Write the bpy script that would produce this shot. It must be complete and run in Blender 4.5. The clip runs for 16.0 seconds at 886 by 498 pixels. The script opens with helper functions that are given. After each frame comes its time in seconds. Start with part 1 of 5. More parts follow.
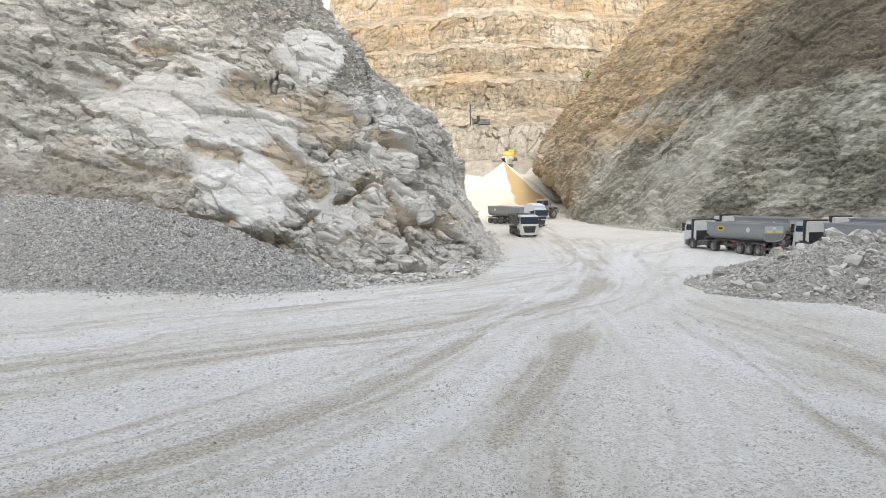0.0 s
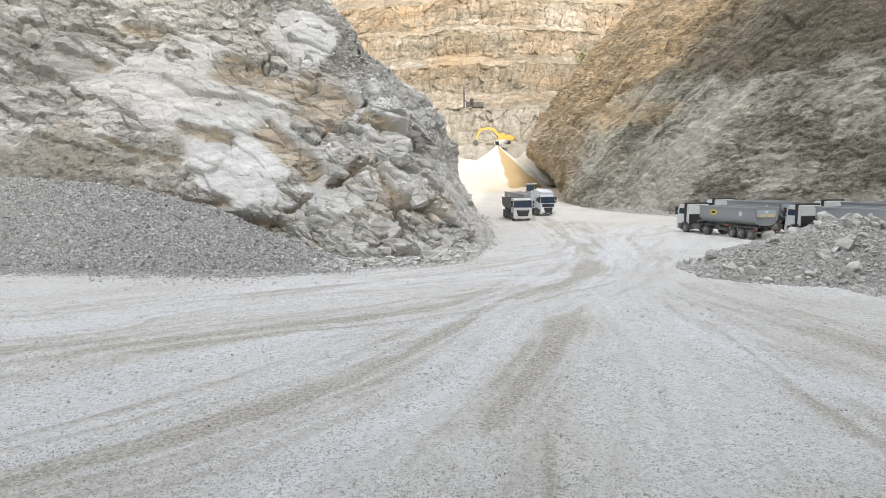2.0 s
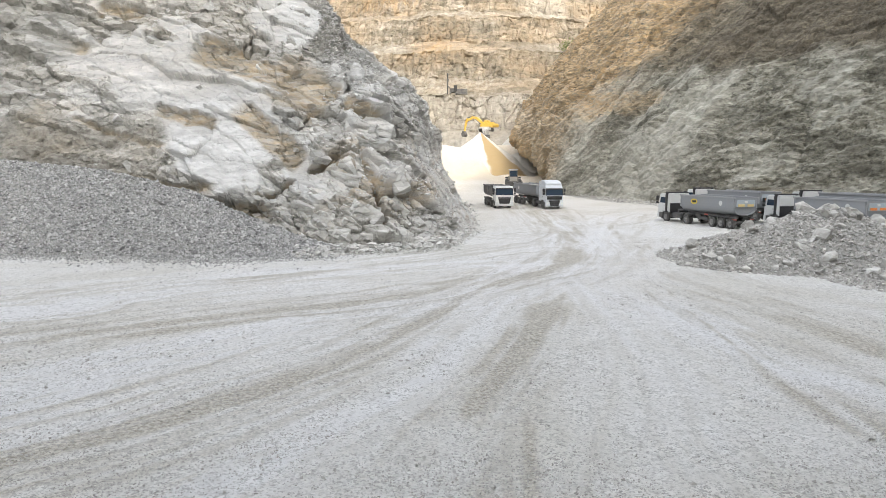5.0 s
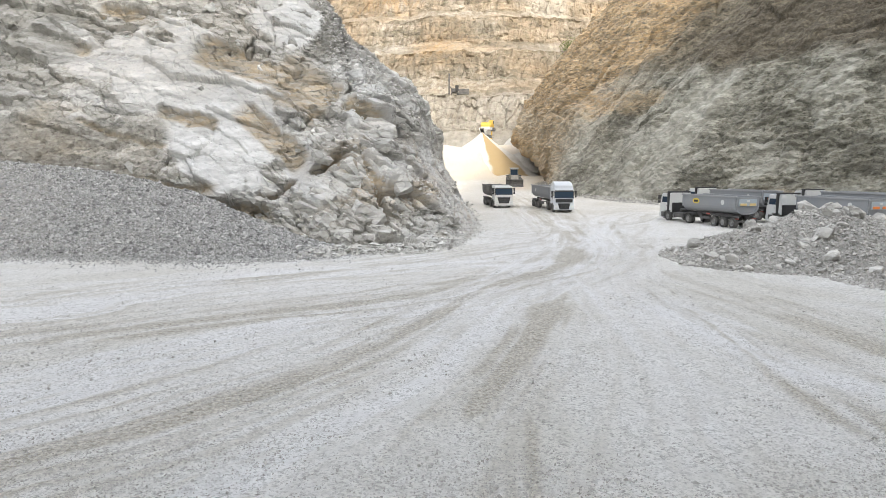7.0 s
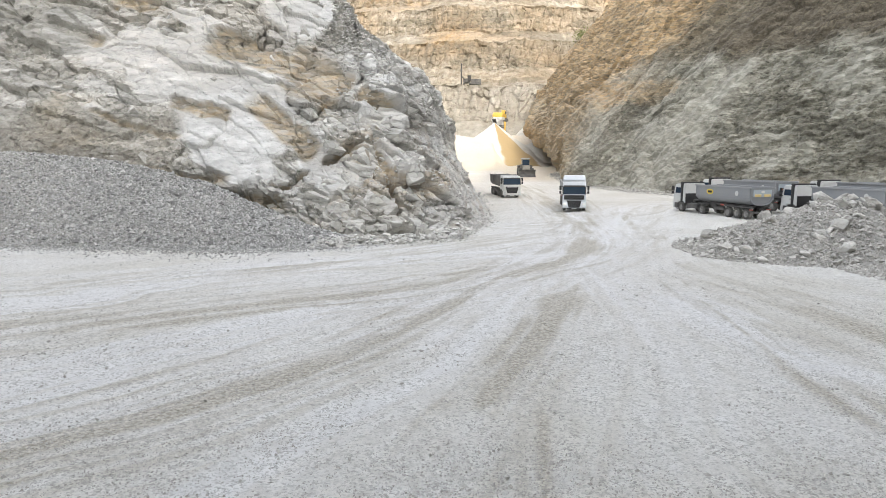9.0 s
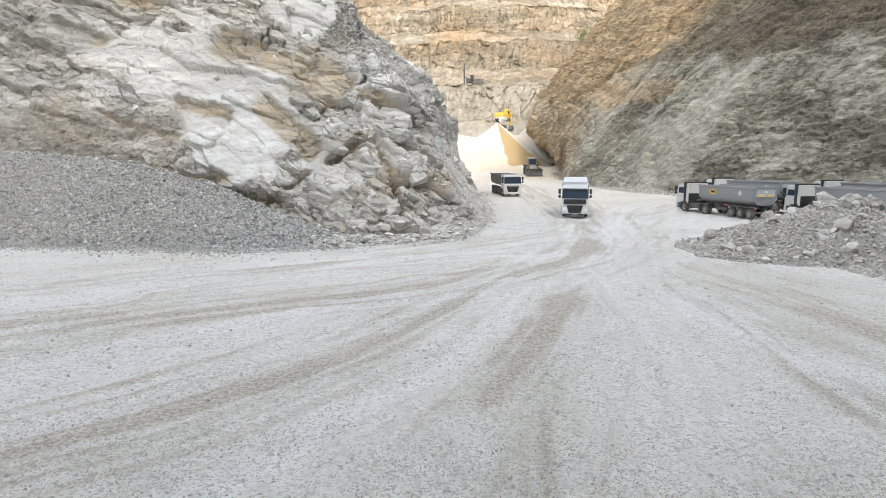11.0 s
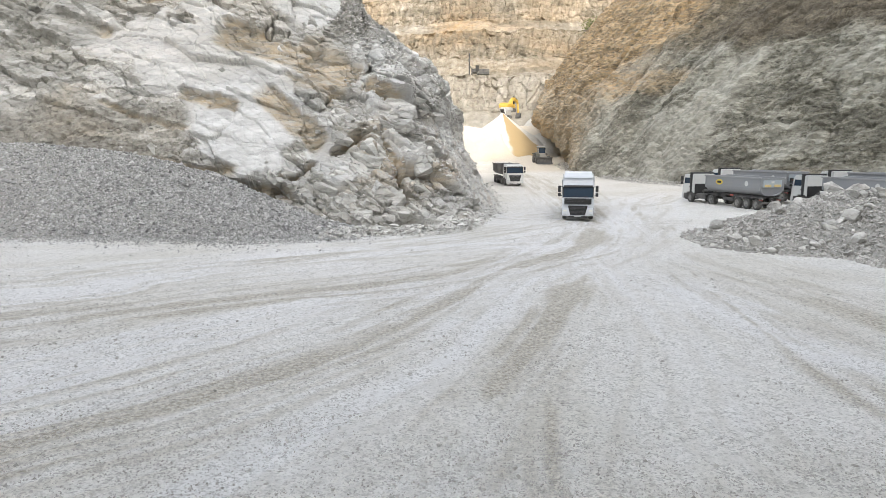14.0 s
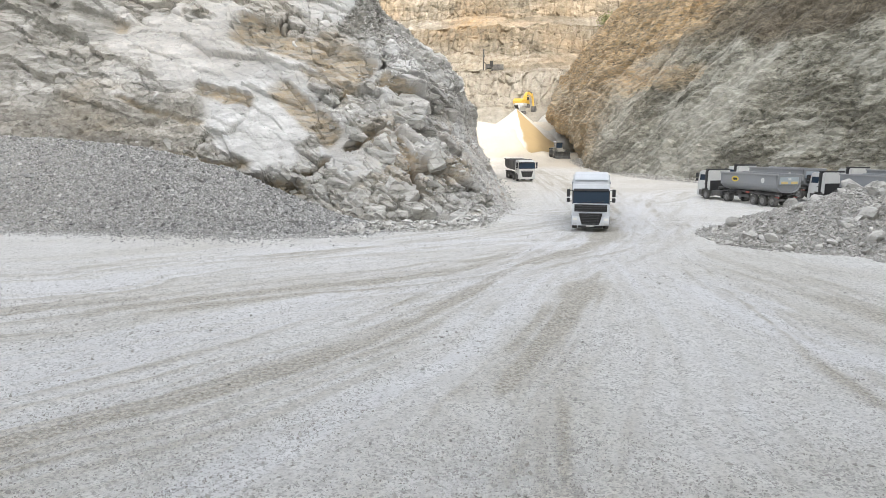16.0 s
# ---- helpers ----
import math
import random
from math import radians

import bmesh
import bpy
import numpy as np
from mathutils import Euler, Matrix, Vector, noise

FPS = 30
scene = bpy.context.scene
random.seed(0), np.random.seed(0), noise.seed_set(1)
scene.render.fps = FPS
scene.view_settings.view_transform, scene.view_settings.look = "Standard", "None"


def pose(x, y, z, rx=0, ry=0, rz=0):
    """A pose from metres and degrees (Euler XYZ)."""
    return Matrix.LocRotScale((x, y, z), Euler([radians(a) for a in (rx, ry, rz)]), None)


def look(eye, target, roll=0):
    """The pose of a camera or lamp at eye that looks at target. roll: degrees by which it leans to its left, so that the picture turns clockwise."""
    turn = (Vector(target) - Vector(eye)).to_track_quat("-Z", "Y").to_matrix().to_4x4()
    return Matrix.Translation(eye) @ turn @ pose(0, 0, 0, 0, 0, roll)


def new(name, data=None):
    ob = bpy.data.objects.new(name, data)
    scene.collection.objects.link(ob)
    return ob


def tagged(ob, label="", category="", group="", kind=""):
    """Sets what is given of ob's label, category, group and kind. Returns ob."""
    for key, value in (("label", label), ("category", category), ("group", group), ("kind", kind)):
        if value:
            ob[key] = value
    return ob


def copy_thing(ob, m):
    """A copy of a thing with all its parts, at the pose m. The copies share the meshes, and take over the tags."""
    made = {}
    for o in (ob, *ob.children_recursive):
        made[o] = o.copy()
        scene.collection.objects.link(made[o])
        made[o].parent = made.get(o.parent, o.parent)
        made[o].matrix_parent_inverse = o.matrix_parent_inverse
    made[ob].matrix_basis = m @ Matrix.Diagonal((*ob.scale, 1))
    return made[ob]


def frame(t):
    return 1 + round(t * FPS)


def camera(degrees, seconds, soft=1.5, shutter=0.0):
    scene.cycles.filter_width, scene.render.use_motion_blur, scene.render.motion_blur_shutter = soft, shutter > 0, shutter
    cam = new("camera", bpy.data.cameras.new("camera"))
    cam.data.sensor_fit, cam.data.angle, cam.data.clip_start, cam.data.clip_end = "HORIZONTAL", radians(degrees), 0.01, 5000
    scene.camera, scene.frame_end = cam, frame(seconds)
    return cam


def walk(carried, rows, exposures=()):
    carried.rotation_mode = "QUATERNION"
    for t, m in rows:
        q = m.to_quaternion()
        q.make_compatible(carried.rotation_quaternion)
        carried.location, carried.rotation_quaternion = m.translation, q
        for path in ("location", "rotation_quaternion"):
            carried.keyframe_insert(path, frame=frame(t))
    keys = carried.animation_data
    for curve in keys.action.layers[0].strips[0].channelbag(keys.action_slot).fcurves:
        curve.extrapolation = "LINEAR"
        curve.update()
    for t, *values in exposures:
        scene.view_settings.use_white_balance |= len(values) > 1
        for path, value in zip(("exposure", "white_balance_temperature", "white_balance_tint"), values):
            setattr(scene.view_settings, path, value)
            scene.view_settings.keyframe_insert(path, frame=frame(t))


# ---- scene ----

EXPOSURE = 1.95
KELVIN, TINT = 6600, 9

# ---- camera: held by hand at one spot, 5.5 m over the quarry floor ----
EYE = Vector((0.0, 0.0, 5.5))
AIM = [  # seconds, turn to the left, tilt, roll, in degrees
    (0.0, 1.812, -4.103, -0.510),
    (0.5, 1.489, -4.469, -0.541),
    (1.0, 1.359, -4.955, -0.532),
    (1.5, 1.327, -5.192, -0.474),
    (2.0, 1.286, -5.450, -0.450),
    (2.5, 1.104, -5.655, -0.353),
    (3.0, 0.761, -5.818, -0.027),
    (3.5, 0.318, -6.009, 0.144),
    (4.0, -0.065, -6.239, 0.248),
    (6.5, -0.131, -6.595, 0.076),
    (7.0, -0.000, -6.509, -0.036),
    (7.5, 0.181, -6.554, -0.177),
    (8.0, 0.197, -6.996, -0.061),
    (8.5, 0.413, -7.355, -0.112),
    (9.0, 0.972, -7.273, -0.021),
    (11.5, 1.333, -7.306, 0.030),
    (12.0, 1.611, -7.403, 0.082),
    (12.5, 1.844, -7.602, 0.133),
    (13.0, 1.877, -7.772, 0.073),
    (13.5, 1.698, -7.901, -0.051),
    (14.0, 1.625, -8.030, -0.114),
    (14.5, 1.765, -8.000, -0.075),
    (15.0, 2.047, -8.056, 0.056),
    (15.5, 2.482, -8.249, 0.024),
    (16.0, 2.707, -8.369, 0.039),
]


def aim(turn, tilt, roll):
    a, b = radians(turn), radians(tilt)
    way = Vector((-math.sin(a) * math.cos(b), math.cos(a) * math.cos(b), math.sin(b)))
    return look(EYE, EYE + way, roll)


cam = camera(64.42, 16.0, soft=0.5)
walk(cam, [(t, aim(a, b, r)) for t, a, b, r in AIM], [(0.0, EXPOSURE - 0.06, KELVIN, TINT), (7.0, EXPOSURE, KELVIN, TINT), (16.0, EXPOSURE, KELVIN, TINT)])

# ---- light: open sky, and a sun that an added hill behind keeps off the floor ----
SUN_ELEVATION, SUN_TURN = 30.0, 18.0   # degrees; turn: to the right of straight behind the camera
world = bpy.data.worlds.new("quarry_sky")
scene.world = world
world.use_nodes = True
wn, wl = world.node_tree.nodes, world.node_tree.links
sky = wn.new("ShaderNodeTexSky")
sky.sky_type, sky.sun_disc = "NISHITA", False
sky.sun_elevation, sky.sun_rotation = radians(SUN_ELEVATION), radians(180 - SUN_TURN)
sky.air_density, sky.dust_density = 1.0, 3.0
haze = wn.new("ShaderNodeHueSaturation")
haze.inputs["Saturation"].default_value = 0.30
wl.new(sky.outputs[0], haze.inputs["Color"])
wl.new(haze.outputs[0], wn["Background"].inputs["Color"])
wn["Background"].inputs["Strength"].default_value = 0.15

sun_way = Vector((math.sin(radians(SUN_TURN)), -math.cos(radians(SUN_TURN)), math.tan(radians(SUN_ELEVATION)))).normalized()
sun = new("sun", bpy.data.lights.new("sun", "SUN"))
sun.data.energy, sun.data.angle, sun.data.color = 0.68, radians(0.6), (1.0, 0.90, 0.74)
sun.matrix_world = look(sun_way * 300, (0, 0, 0))


# ---- numbers: noise, cells and lofts ----
def hashed(ix, iy, seed):
    n = (ix.astype(np.int64) * 374761393 + iy.astype(np.int64) * 668265263 + seed * 974634541) & 0xFFFFFFFF
    n = ((n ^ (n >> 13)) * 1274126177) & 0xFFFFFFFF
    n = ((n ^ (n >> 16)) * 2246822519) & 0xFFFFFFFF
    return ((n ^ (n >> 15)) & 0xFFFFFF) / float(0x1000000)


def smooth_noise(x, y, seed):
    ix, iy = np.floor(x), np.floor(y)
    fx, fy = x - ix, y - iy
    fx, fy = fx * fx * (3 - 2 * fx), fy * fy * (3 - 2 * fy)
    a, b = hashed(ix, iy, seed), hashed(ix + 1, iy, seed)
    c, d = hashed(ix, iy + 1, seed), hashed(ix + 1, iy + 1, seed)
    return (a + (b - a) * fx) * (1 - fy) + (c + (d - c) * fx) * fy - 0.5


def fbm(x, y, seed, octaves=4):
    total, amp = np.zeros_like(x), 1.0
    for k in range(octaves):
        total += amp * smooth_noise(x, y, seed + k)
        x, y, amp = x * 2.03 + 3.1, y * 2.03 + 7.7, amp * 0.5
    return total


def cells(x, y, seed):
    """Broken pieces: for each place the gap to the nearest joint, a number of its piece, and the offset from the piece's middle."""
    ix, iy = np.floor(x), np.floor(y)
    f1, f2 = np.full_like(x, 9.0), np.full_like(x, 9.0)
    pid, ox, oy = np.zeros_like(x), np.zeros_like(x), np.zeros_like(x)
    for dx in (-1, 0, 1):
        for dy in (-1, 0, 1):
            cx, cy = ix + dx, iy + dy
            px, py = cx + 0.1 + 0.8 * hashed(cx, cy, seed), cy + 0.1 + 0.8 * hashed(cx, cy, seed + 51)
            d = np.hypot(x - px, y - py)
            near = d < f1
            f2 = np.where(near, f1, np.minimum(f2, d))
            pid = np.where(near, hashed(cx, cy, seed + 97), pid)
            ox, oy = np.where(near, x - px, ox), np.where(near, y - py, oy)
            f1 = np.where(near, d, f1)
    return f2 - f1, pid, ox, oy


def fractured(u, v, angle, sizes, seed):
    """Relief of a broken rock face, in metres outwards, and the tone of its pieces. sizes: (along the bedding, across it, depth)."""
    ca, sa = math.cos(radians(angle)), math.sin(radians(angle))
    out, tone = np.zeros_like(u), np.zeros_like(u)
    for k, (along, across, depth) in enumerate(sizes):
        wu = u + along * 0.16 * fbm(u / along, v / along, seed + 7 * k, 3)
        wv = v + across * 0.40 * fbm(u / along + 40, v / along, seed + 7 * k + 3, 3)
        b, c = (wu * ca + wv * sa) / along, (wv * ca - wu * sa) / across
        gap, pid, ox, oy = cells(b, c, seed + 131 * k)
        lean = np.modf(pid * 57.31)[0] - 0.5
        out += depth * ((pid - 0.5) * 1.2 + lean * 1.1 * oy + (np.modf(pid * 91.7)[0] - 0.5) * 0.7 * ox)
        out -= depth * 0.4 * np.exp(-gap / 0.05)
        tone += (np.modf(pid * 33.7)[0] - 0.5) * (0.9 if k == 0 else 0.5)
    return out, tone


def eased_field(a):
    """A field with its steps spread over a few places, so that slanting edges run clean."""
    b = np.pad(a, 1, mode="edge")
    return (5 * a + b[:-2, 1:-1] + b[2:, 1:-1] + b[1:-1, :-2] + b[1:-1, 2:]) / 9


def spline(points, n, at=None):
    """n places evenly along a smooth line through the points, or those at the stations given."""
    p = np.array(points, float)
    q = np.vstack([2 * p[0] - p[1], p, 2 * p[-1] - p[-2]])
    s = np.linspace(0, len(p) - 1 - 1e-9, n) if at is None else np.clip(at, 0, len(p) - 1 - 1e-9)
    i, f = np.floor(s).astype(int), (s % 1)[:, None]
    a, b, c, d = q[i], q[i + 1], q[i + 2], q[i + 3]
    return 0.5 * (2 * b + (c - a) * f + (2 * a - 5 * b + 4 * c - d) * f ** 2 + (3 * b - a - 3 * c + d) * f ** 3)


def even(line, n):
    """The line with n places at even distances."""
    d = np.r_[0, np.cumsum(np.linalg.norm(np.diff(line, axis=0), axis=1))]
    s = np.linspace(0, d[-1], n)
    return np.stack([np.interp(s, d, line[:, k]) for k in range(3)], 1)


def loft(lines, nu, nv, at=None, cut=None, coarse=30):
    """A grid of places (nv, nu, 3) over lines that run side by side from foot to top; coarser above the share cut of the way up."""
    runs = np.stack([spline(line, nu, at) for line in lines])
    nu = runs.shape[1]
    out = np.empty((nv + (coarse if cut else 0), nu, 3))
    for k in range(nu):
        col = spline(runs[:, k], 61) if len(lines) > 2 else runs[:, k]
        if cut:
            c = round(60 * cut)
            out[:nv, k] = even(col[:c + 1], nv)
            out[nv:, k] = even(col[c:], coarse + 1)[1:]
        else:
            out[:, k] = even(col, nv)
    return out


def lengths(g):
    """Metres along and up a grid of places."""
    du = np.linalg.norm(np.diff(g, axis=1), axis=2)
    dv = np.linalg.norm(np.diff(g, axis=0), axis=2)
    u = np.zeros(g.shape[:2])
    u[:, 1:] = np.cumsum(du.mean(0))[None, :]
    v = np.zeros(g.shape[:2])
    v[1:] = np.cumsum(dv.mean(1))[:, None]
    return u, v


def normals(g):
    n = np.cross(np.gradient(g, axis=1), np.gradient(g, axis=0))
    return n / np.maximum(np.linalg.norm(n, axis=2, keepdims=True), 1e-9)


def grid_object(name, g, material, attributes=(), parent=None, smooth=False):
    nv, nu = g.shape[:2]
    idx = np.arange(nv * nu).reshape(nv, nu)
    quads = np.stack([idx[:-1, :-1], idx[:-1, 1:], idx[1:, 1:], idx[1:, :-1]], -1).reshape(-1, 4)
    me = bpy.data.meshes.new(name)
    me.vertices.add(nv * nu)
    me.vertices.foreach_set("co", g.reshape(-1))
    me.loops.add(quads.size)
    me.loops.foreach_set("vertex_index", quads.reshape(-1).astype(np.int32))
    me.polygons.add(len(quads))
    me.polygons.foreach_set("loop_start", np.arange(0, quads.size, 4, dtype=np.int32))
    me.update(calc_edges=True)
    me.polygons.foreach_set("use_smooth", np.full(len(quads), smooth))
    for key, values in attributes:
        a = me.attributes.new(key, "FLOAT", "POINT")
        a.data.foreach_set("value", np.ascontiguousarray(values, dtype=np.float32).reshape(-1))
    me.materials.append(material)
    ob = new(name, me)
    if parent:
        ob.parent = parent
    return ob


def step(x, a, b):
    f = np.clip((x - a) / (b - a), 0, 1)
    return f * f * (3 - 2 * f)


# ---- materials ----
def shader(name, rough=0.9, metal=0.0):
    m = bpy.data.materials.new(name)
    m.use_nodes = True
    b = m.node_tree.nodes["Principled BSDF"]
    b.inputs["Roughness"].default_value, b.inputs["Metallic"].default_value = rough, metal
    return m, m.node_tree, b


def node(tree, kind, **values):
    n = tree.nodes.new(kind)
    for key, value in values.items():
        n.inputs[key.replace("_", " ")].default_value = value
    return n


def mixed(tree, factor, a, b, blend="MIX"):
    n = tree.nodes.new("ShaderNodeMix")
    n.data_type, n.blend_type = "RGBA", blend
    for slot, value in ((0, factor), (6, a), (7, b)):
        if isinstance(value, bpy.types.NodeSocket):
            tree.links.new(value, n.inputs[slot])
        else:
            n.inputs[slot].default_value = value if slot == 0 else (*value, 1)
    return n.outputs[2]


def ramped(tree, value, a, b, to=(0.0, 1.0)):
    n = tree.nodes.new("ShaderNodeMapRange")
    tree.links.new(value, n.inputs[0])
    for k, x in enumerate((a, b, *to)):
        n.inputs[k + 1].default_value = x
    return n.outputs[0]


def noise_out(tree, scale, detail=5.0, rough=0.6, stretch=None, turn=(0, 0, 0)):
    c = tree.nodes.new("ShaderNodeNewGeometry")
    n = node(tree, "ShaderNodeTexNoise", Scale=scale, Detail=detail, Roughness=rough)
    socket = c.outputs["Position"]
    if stretch:
        mp = tree.nodes.new("ShaderNodeMapping")
        mp.inputs["Scale"].default_value, mp.inputs["Rotation"].default_value = stretch, [radians(a) for a in turn]
        tree.links.new(socket, mp.inputs[0])
        socket = mp.outputs[0]
    tree.links.new(socket, n.inputs["Vector"])
    return n.outputs[0]


def attribute(tree, key):
    n = tree.nodes.new("ShaderNodeAttribute")
    n.attribute_name = key
    return n.outputs["Fac"]


def bumped(tree, bsdf, height, strength, distance):
    n = node(tree, "ShaderNodeBump", Strength=strength, Distance=distance)
    tree.links.new(height, n.inputs["Height"])
    tree.links.new(n.outputs[0], bsdf.inputs["Normal"])


def rock_material(name, dark, mid, pale, ochre, streak=None, grain=1.0, soils=((0.23, 0.205, 0.165), (0.37, 0.337, 0.285)), open_joints=0.2):
    """Broken limestone. Attributes: tone (the shade of a piece), pale (clean white faces; on the west face also painted
    light), ochre (iron stain), dirt (loose soil).
    """
    m, t, b = shader(name, 0.92)
    big = noise_out(t, 0.16 * grain, 6, 0.62)
    fine = noise_out(t, 2.6 * grain, 8, 0.7)
    vein = noise_out(t, 0.9 * grain, 6, 0.65, *(streak or ((1, 1, 1.6), (0, 0, 0))))
    c = mixed(t, ramped(t, fine, 0.36, 0.60), dark, mid)
    c = mixed(t, ramped(t, attribute(t, "tone"), -0.7, 0.7, (0.0, 0.55)), c, mid)
    c = mixed(t, ramped(t, vein, 0.45, 0.68, (0.0, 0.6)), c, pale)
    c = mixed(t, ramped(t, attribute(t, "tone"), -0.15, -0.9, (0.0, 0.55)), c, dark)
    c = mixed(t, attribute(t, "pale"), c, mixed(t, ramped(t, vein, 0.38, 0.62), tuple(0.80 * a for a in pale), pale))
    stain = node(t, "ShaderNodeMath")
    stain.operation = "MULTIPLY"
    t.links.new(attribute(t, "ochre"), stain.inputs[0])
    t.links.new(ramped(t, vein, 0.30, 0.62), stain.inputs[1])
    c = mixed(t, stain.outputs[0], c, ochre)
    c = mixed(t, ramped(t, big, 0.40, 0.75, (0.0, 0.30)), c, dark)
    soil = mixed(t, ramped(t, fine, 0.35, 0.65), *soils)
    c = mixed(t, attribute(t, "dirt"), c, soil)
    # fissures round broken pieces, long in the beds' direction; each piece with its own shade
    tilt = (streak or (0, (0, 25, 0)))[1][1] * 0.75
    relief = fine
    bare = ramped(t, attribute(t, "pale"), 0.25, 0.7, (0.0, 0.75))
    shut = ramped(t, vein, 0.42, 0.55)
    where = t.nodes.new("ShaderNodeNewGeometry")
    for scale, stretch, turn, width in ((0.42, (0.28, 0.28, 1.9), tilt, 0.022), (1.25, (0.42, 0.42, 1.7), tilt * 0.8, 0.035)):
        bend = node(t, "ShaderNodeTexNoise", Scale=0.7 * scale * grain, Detail=5.0, Roughness=0.6)
        t.links.new(where.outputs["Position"], bend.inputs["Vector"])
        moved = node(t, "ShaderNodeVectorMath")
        moved.operation = "MULTIPLY_ADD"
        t.links.new(bend.outputs["Color"], moved.inputs[0])
        moved.inputs[1].default_value = (0.9 / scale,) * 3
        t.links.new(where.outputs["Position"], moved.inputs[2])
        mp = t.nodes.new("ShaderNodeMapping")
        mp.inputs["Scale"].default_value, mp.inputs["Rotation"].default_value = stretch, (0, radians(turn), 0)
        t.links.new(moved.outputs[0], mp.inputs[0])
        edge, piece = node(t, "ShaderNodeTexVoronoi", Scale=scale * grain), node(t, "ShaderNodeTexVoronoi", Scale=scale * grain)
        edge.feature = "DISTANCE_TO_EDGE"
        t.links.new(mp.outputs[0], edge.inputs["Vector"])
        t.links.new(mp.outputs[0], piece.inputs["Vector"])
        own = node(t, "ShaderNodeSeparateColor")
        t.links.new(piece.outputs["Color"], own.inputs[0])
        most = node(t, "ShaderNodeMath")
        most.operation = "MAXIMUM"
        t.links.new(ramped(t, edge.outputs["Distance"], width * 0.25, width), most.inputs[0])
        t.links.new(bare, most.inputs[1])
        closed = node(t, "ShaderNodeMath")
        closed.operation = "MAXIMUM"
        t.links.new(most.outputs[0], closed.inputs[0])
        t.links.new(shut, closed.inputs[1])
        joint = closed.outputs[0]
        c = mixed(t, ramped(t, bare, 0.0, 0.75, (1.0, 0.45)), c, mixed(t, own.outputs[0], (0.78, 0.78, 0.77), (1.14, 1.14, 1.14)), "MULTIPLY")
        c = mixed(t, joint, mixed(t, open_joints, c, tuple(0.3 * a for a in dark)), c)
        for value, share in ((joint, 1.0), (own.outputs[1], 1.2)):
            total = node(t, "ShaderNodeMath")
            total.operation, total.inputs[1].default_value = "MULTIPLY_ADD", share
            t.links.new(value, total.inputs[0])
            t.links.new(relief, total.inputs[2])
            relief = total.outputs[0]
    t.links.new(c, b.inputs["Base Color"])
    bumped(t, b, relief, 1.0, 0.075 / grain)
    return m


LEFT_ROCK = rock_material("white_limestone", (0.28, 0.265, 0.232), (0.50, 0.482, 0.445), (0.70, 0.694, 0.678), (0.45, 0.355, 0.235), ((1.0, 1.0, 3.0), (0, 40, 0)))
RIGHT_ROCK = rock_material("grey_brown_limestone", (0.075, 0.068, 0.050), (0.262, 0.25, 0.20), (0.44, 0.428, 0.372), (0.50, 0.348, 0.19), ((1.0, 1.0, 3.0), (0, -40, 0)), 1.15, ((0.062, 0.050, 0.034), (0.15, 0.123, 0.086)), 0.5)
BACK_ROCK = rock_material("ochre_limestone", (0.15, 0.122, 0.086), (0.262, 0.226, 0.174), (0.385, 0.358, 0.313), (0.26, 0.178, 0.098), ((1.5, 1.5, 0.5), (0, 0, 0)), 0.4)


def ragged(t, key, breakup, amount=0.7):
    """An attribute with its soft edges broken up by a noise."""
    a = node(t, "ShaderNodeMath")
    a.operation, a.inputs[1].default_value = "MULTIPLY_ADD", amount
    t.links.new(breakup, a.inputs[0])
    t.links.new(attribute(t, key), a.inputs[2])
    return ramped(t, a.outputs[0], 0.10 + 0.5 * amount, 0.72 + 0.5 * amount)


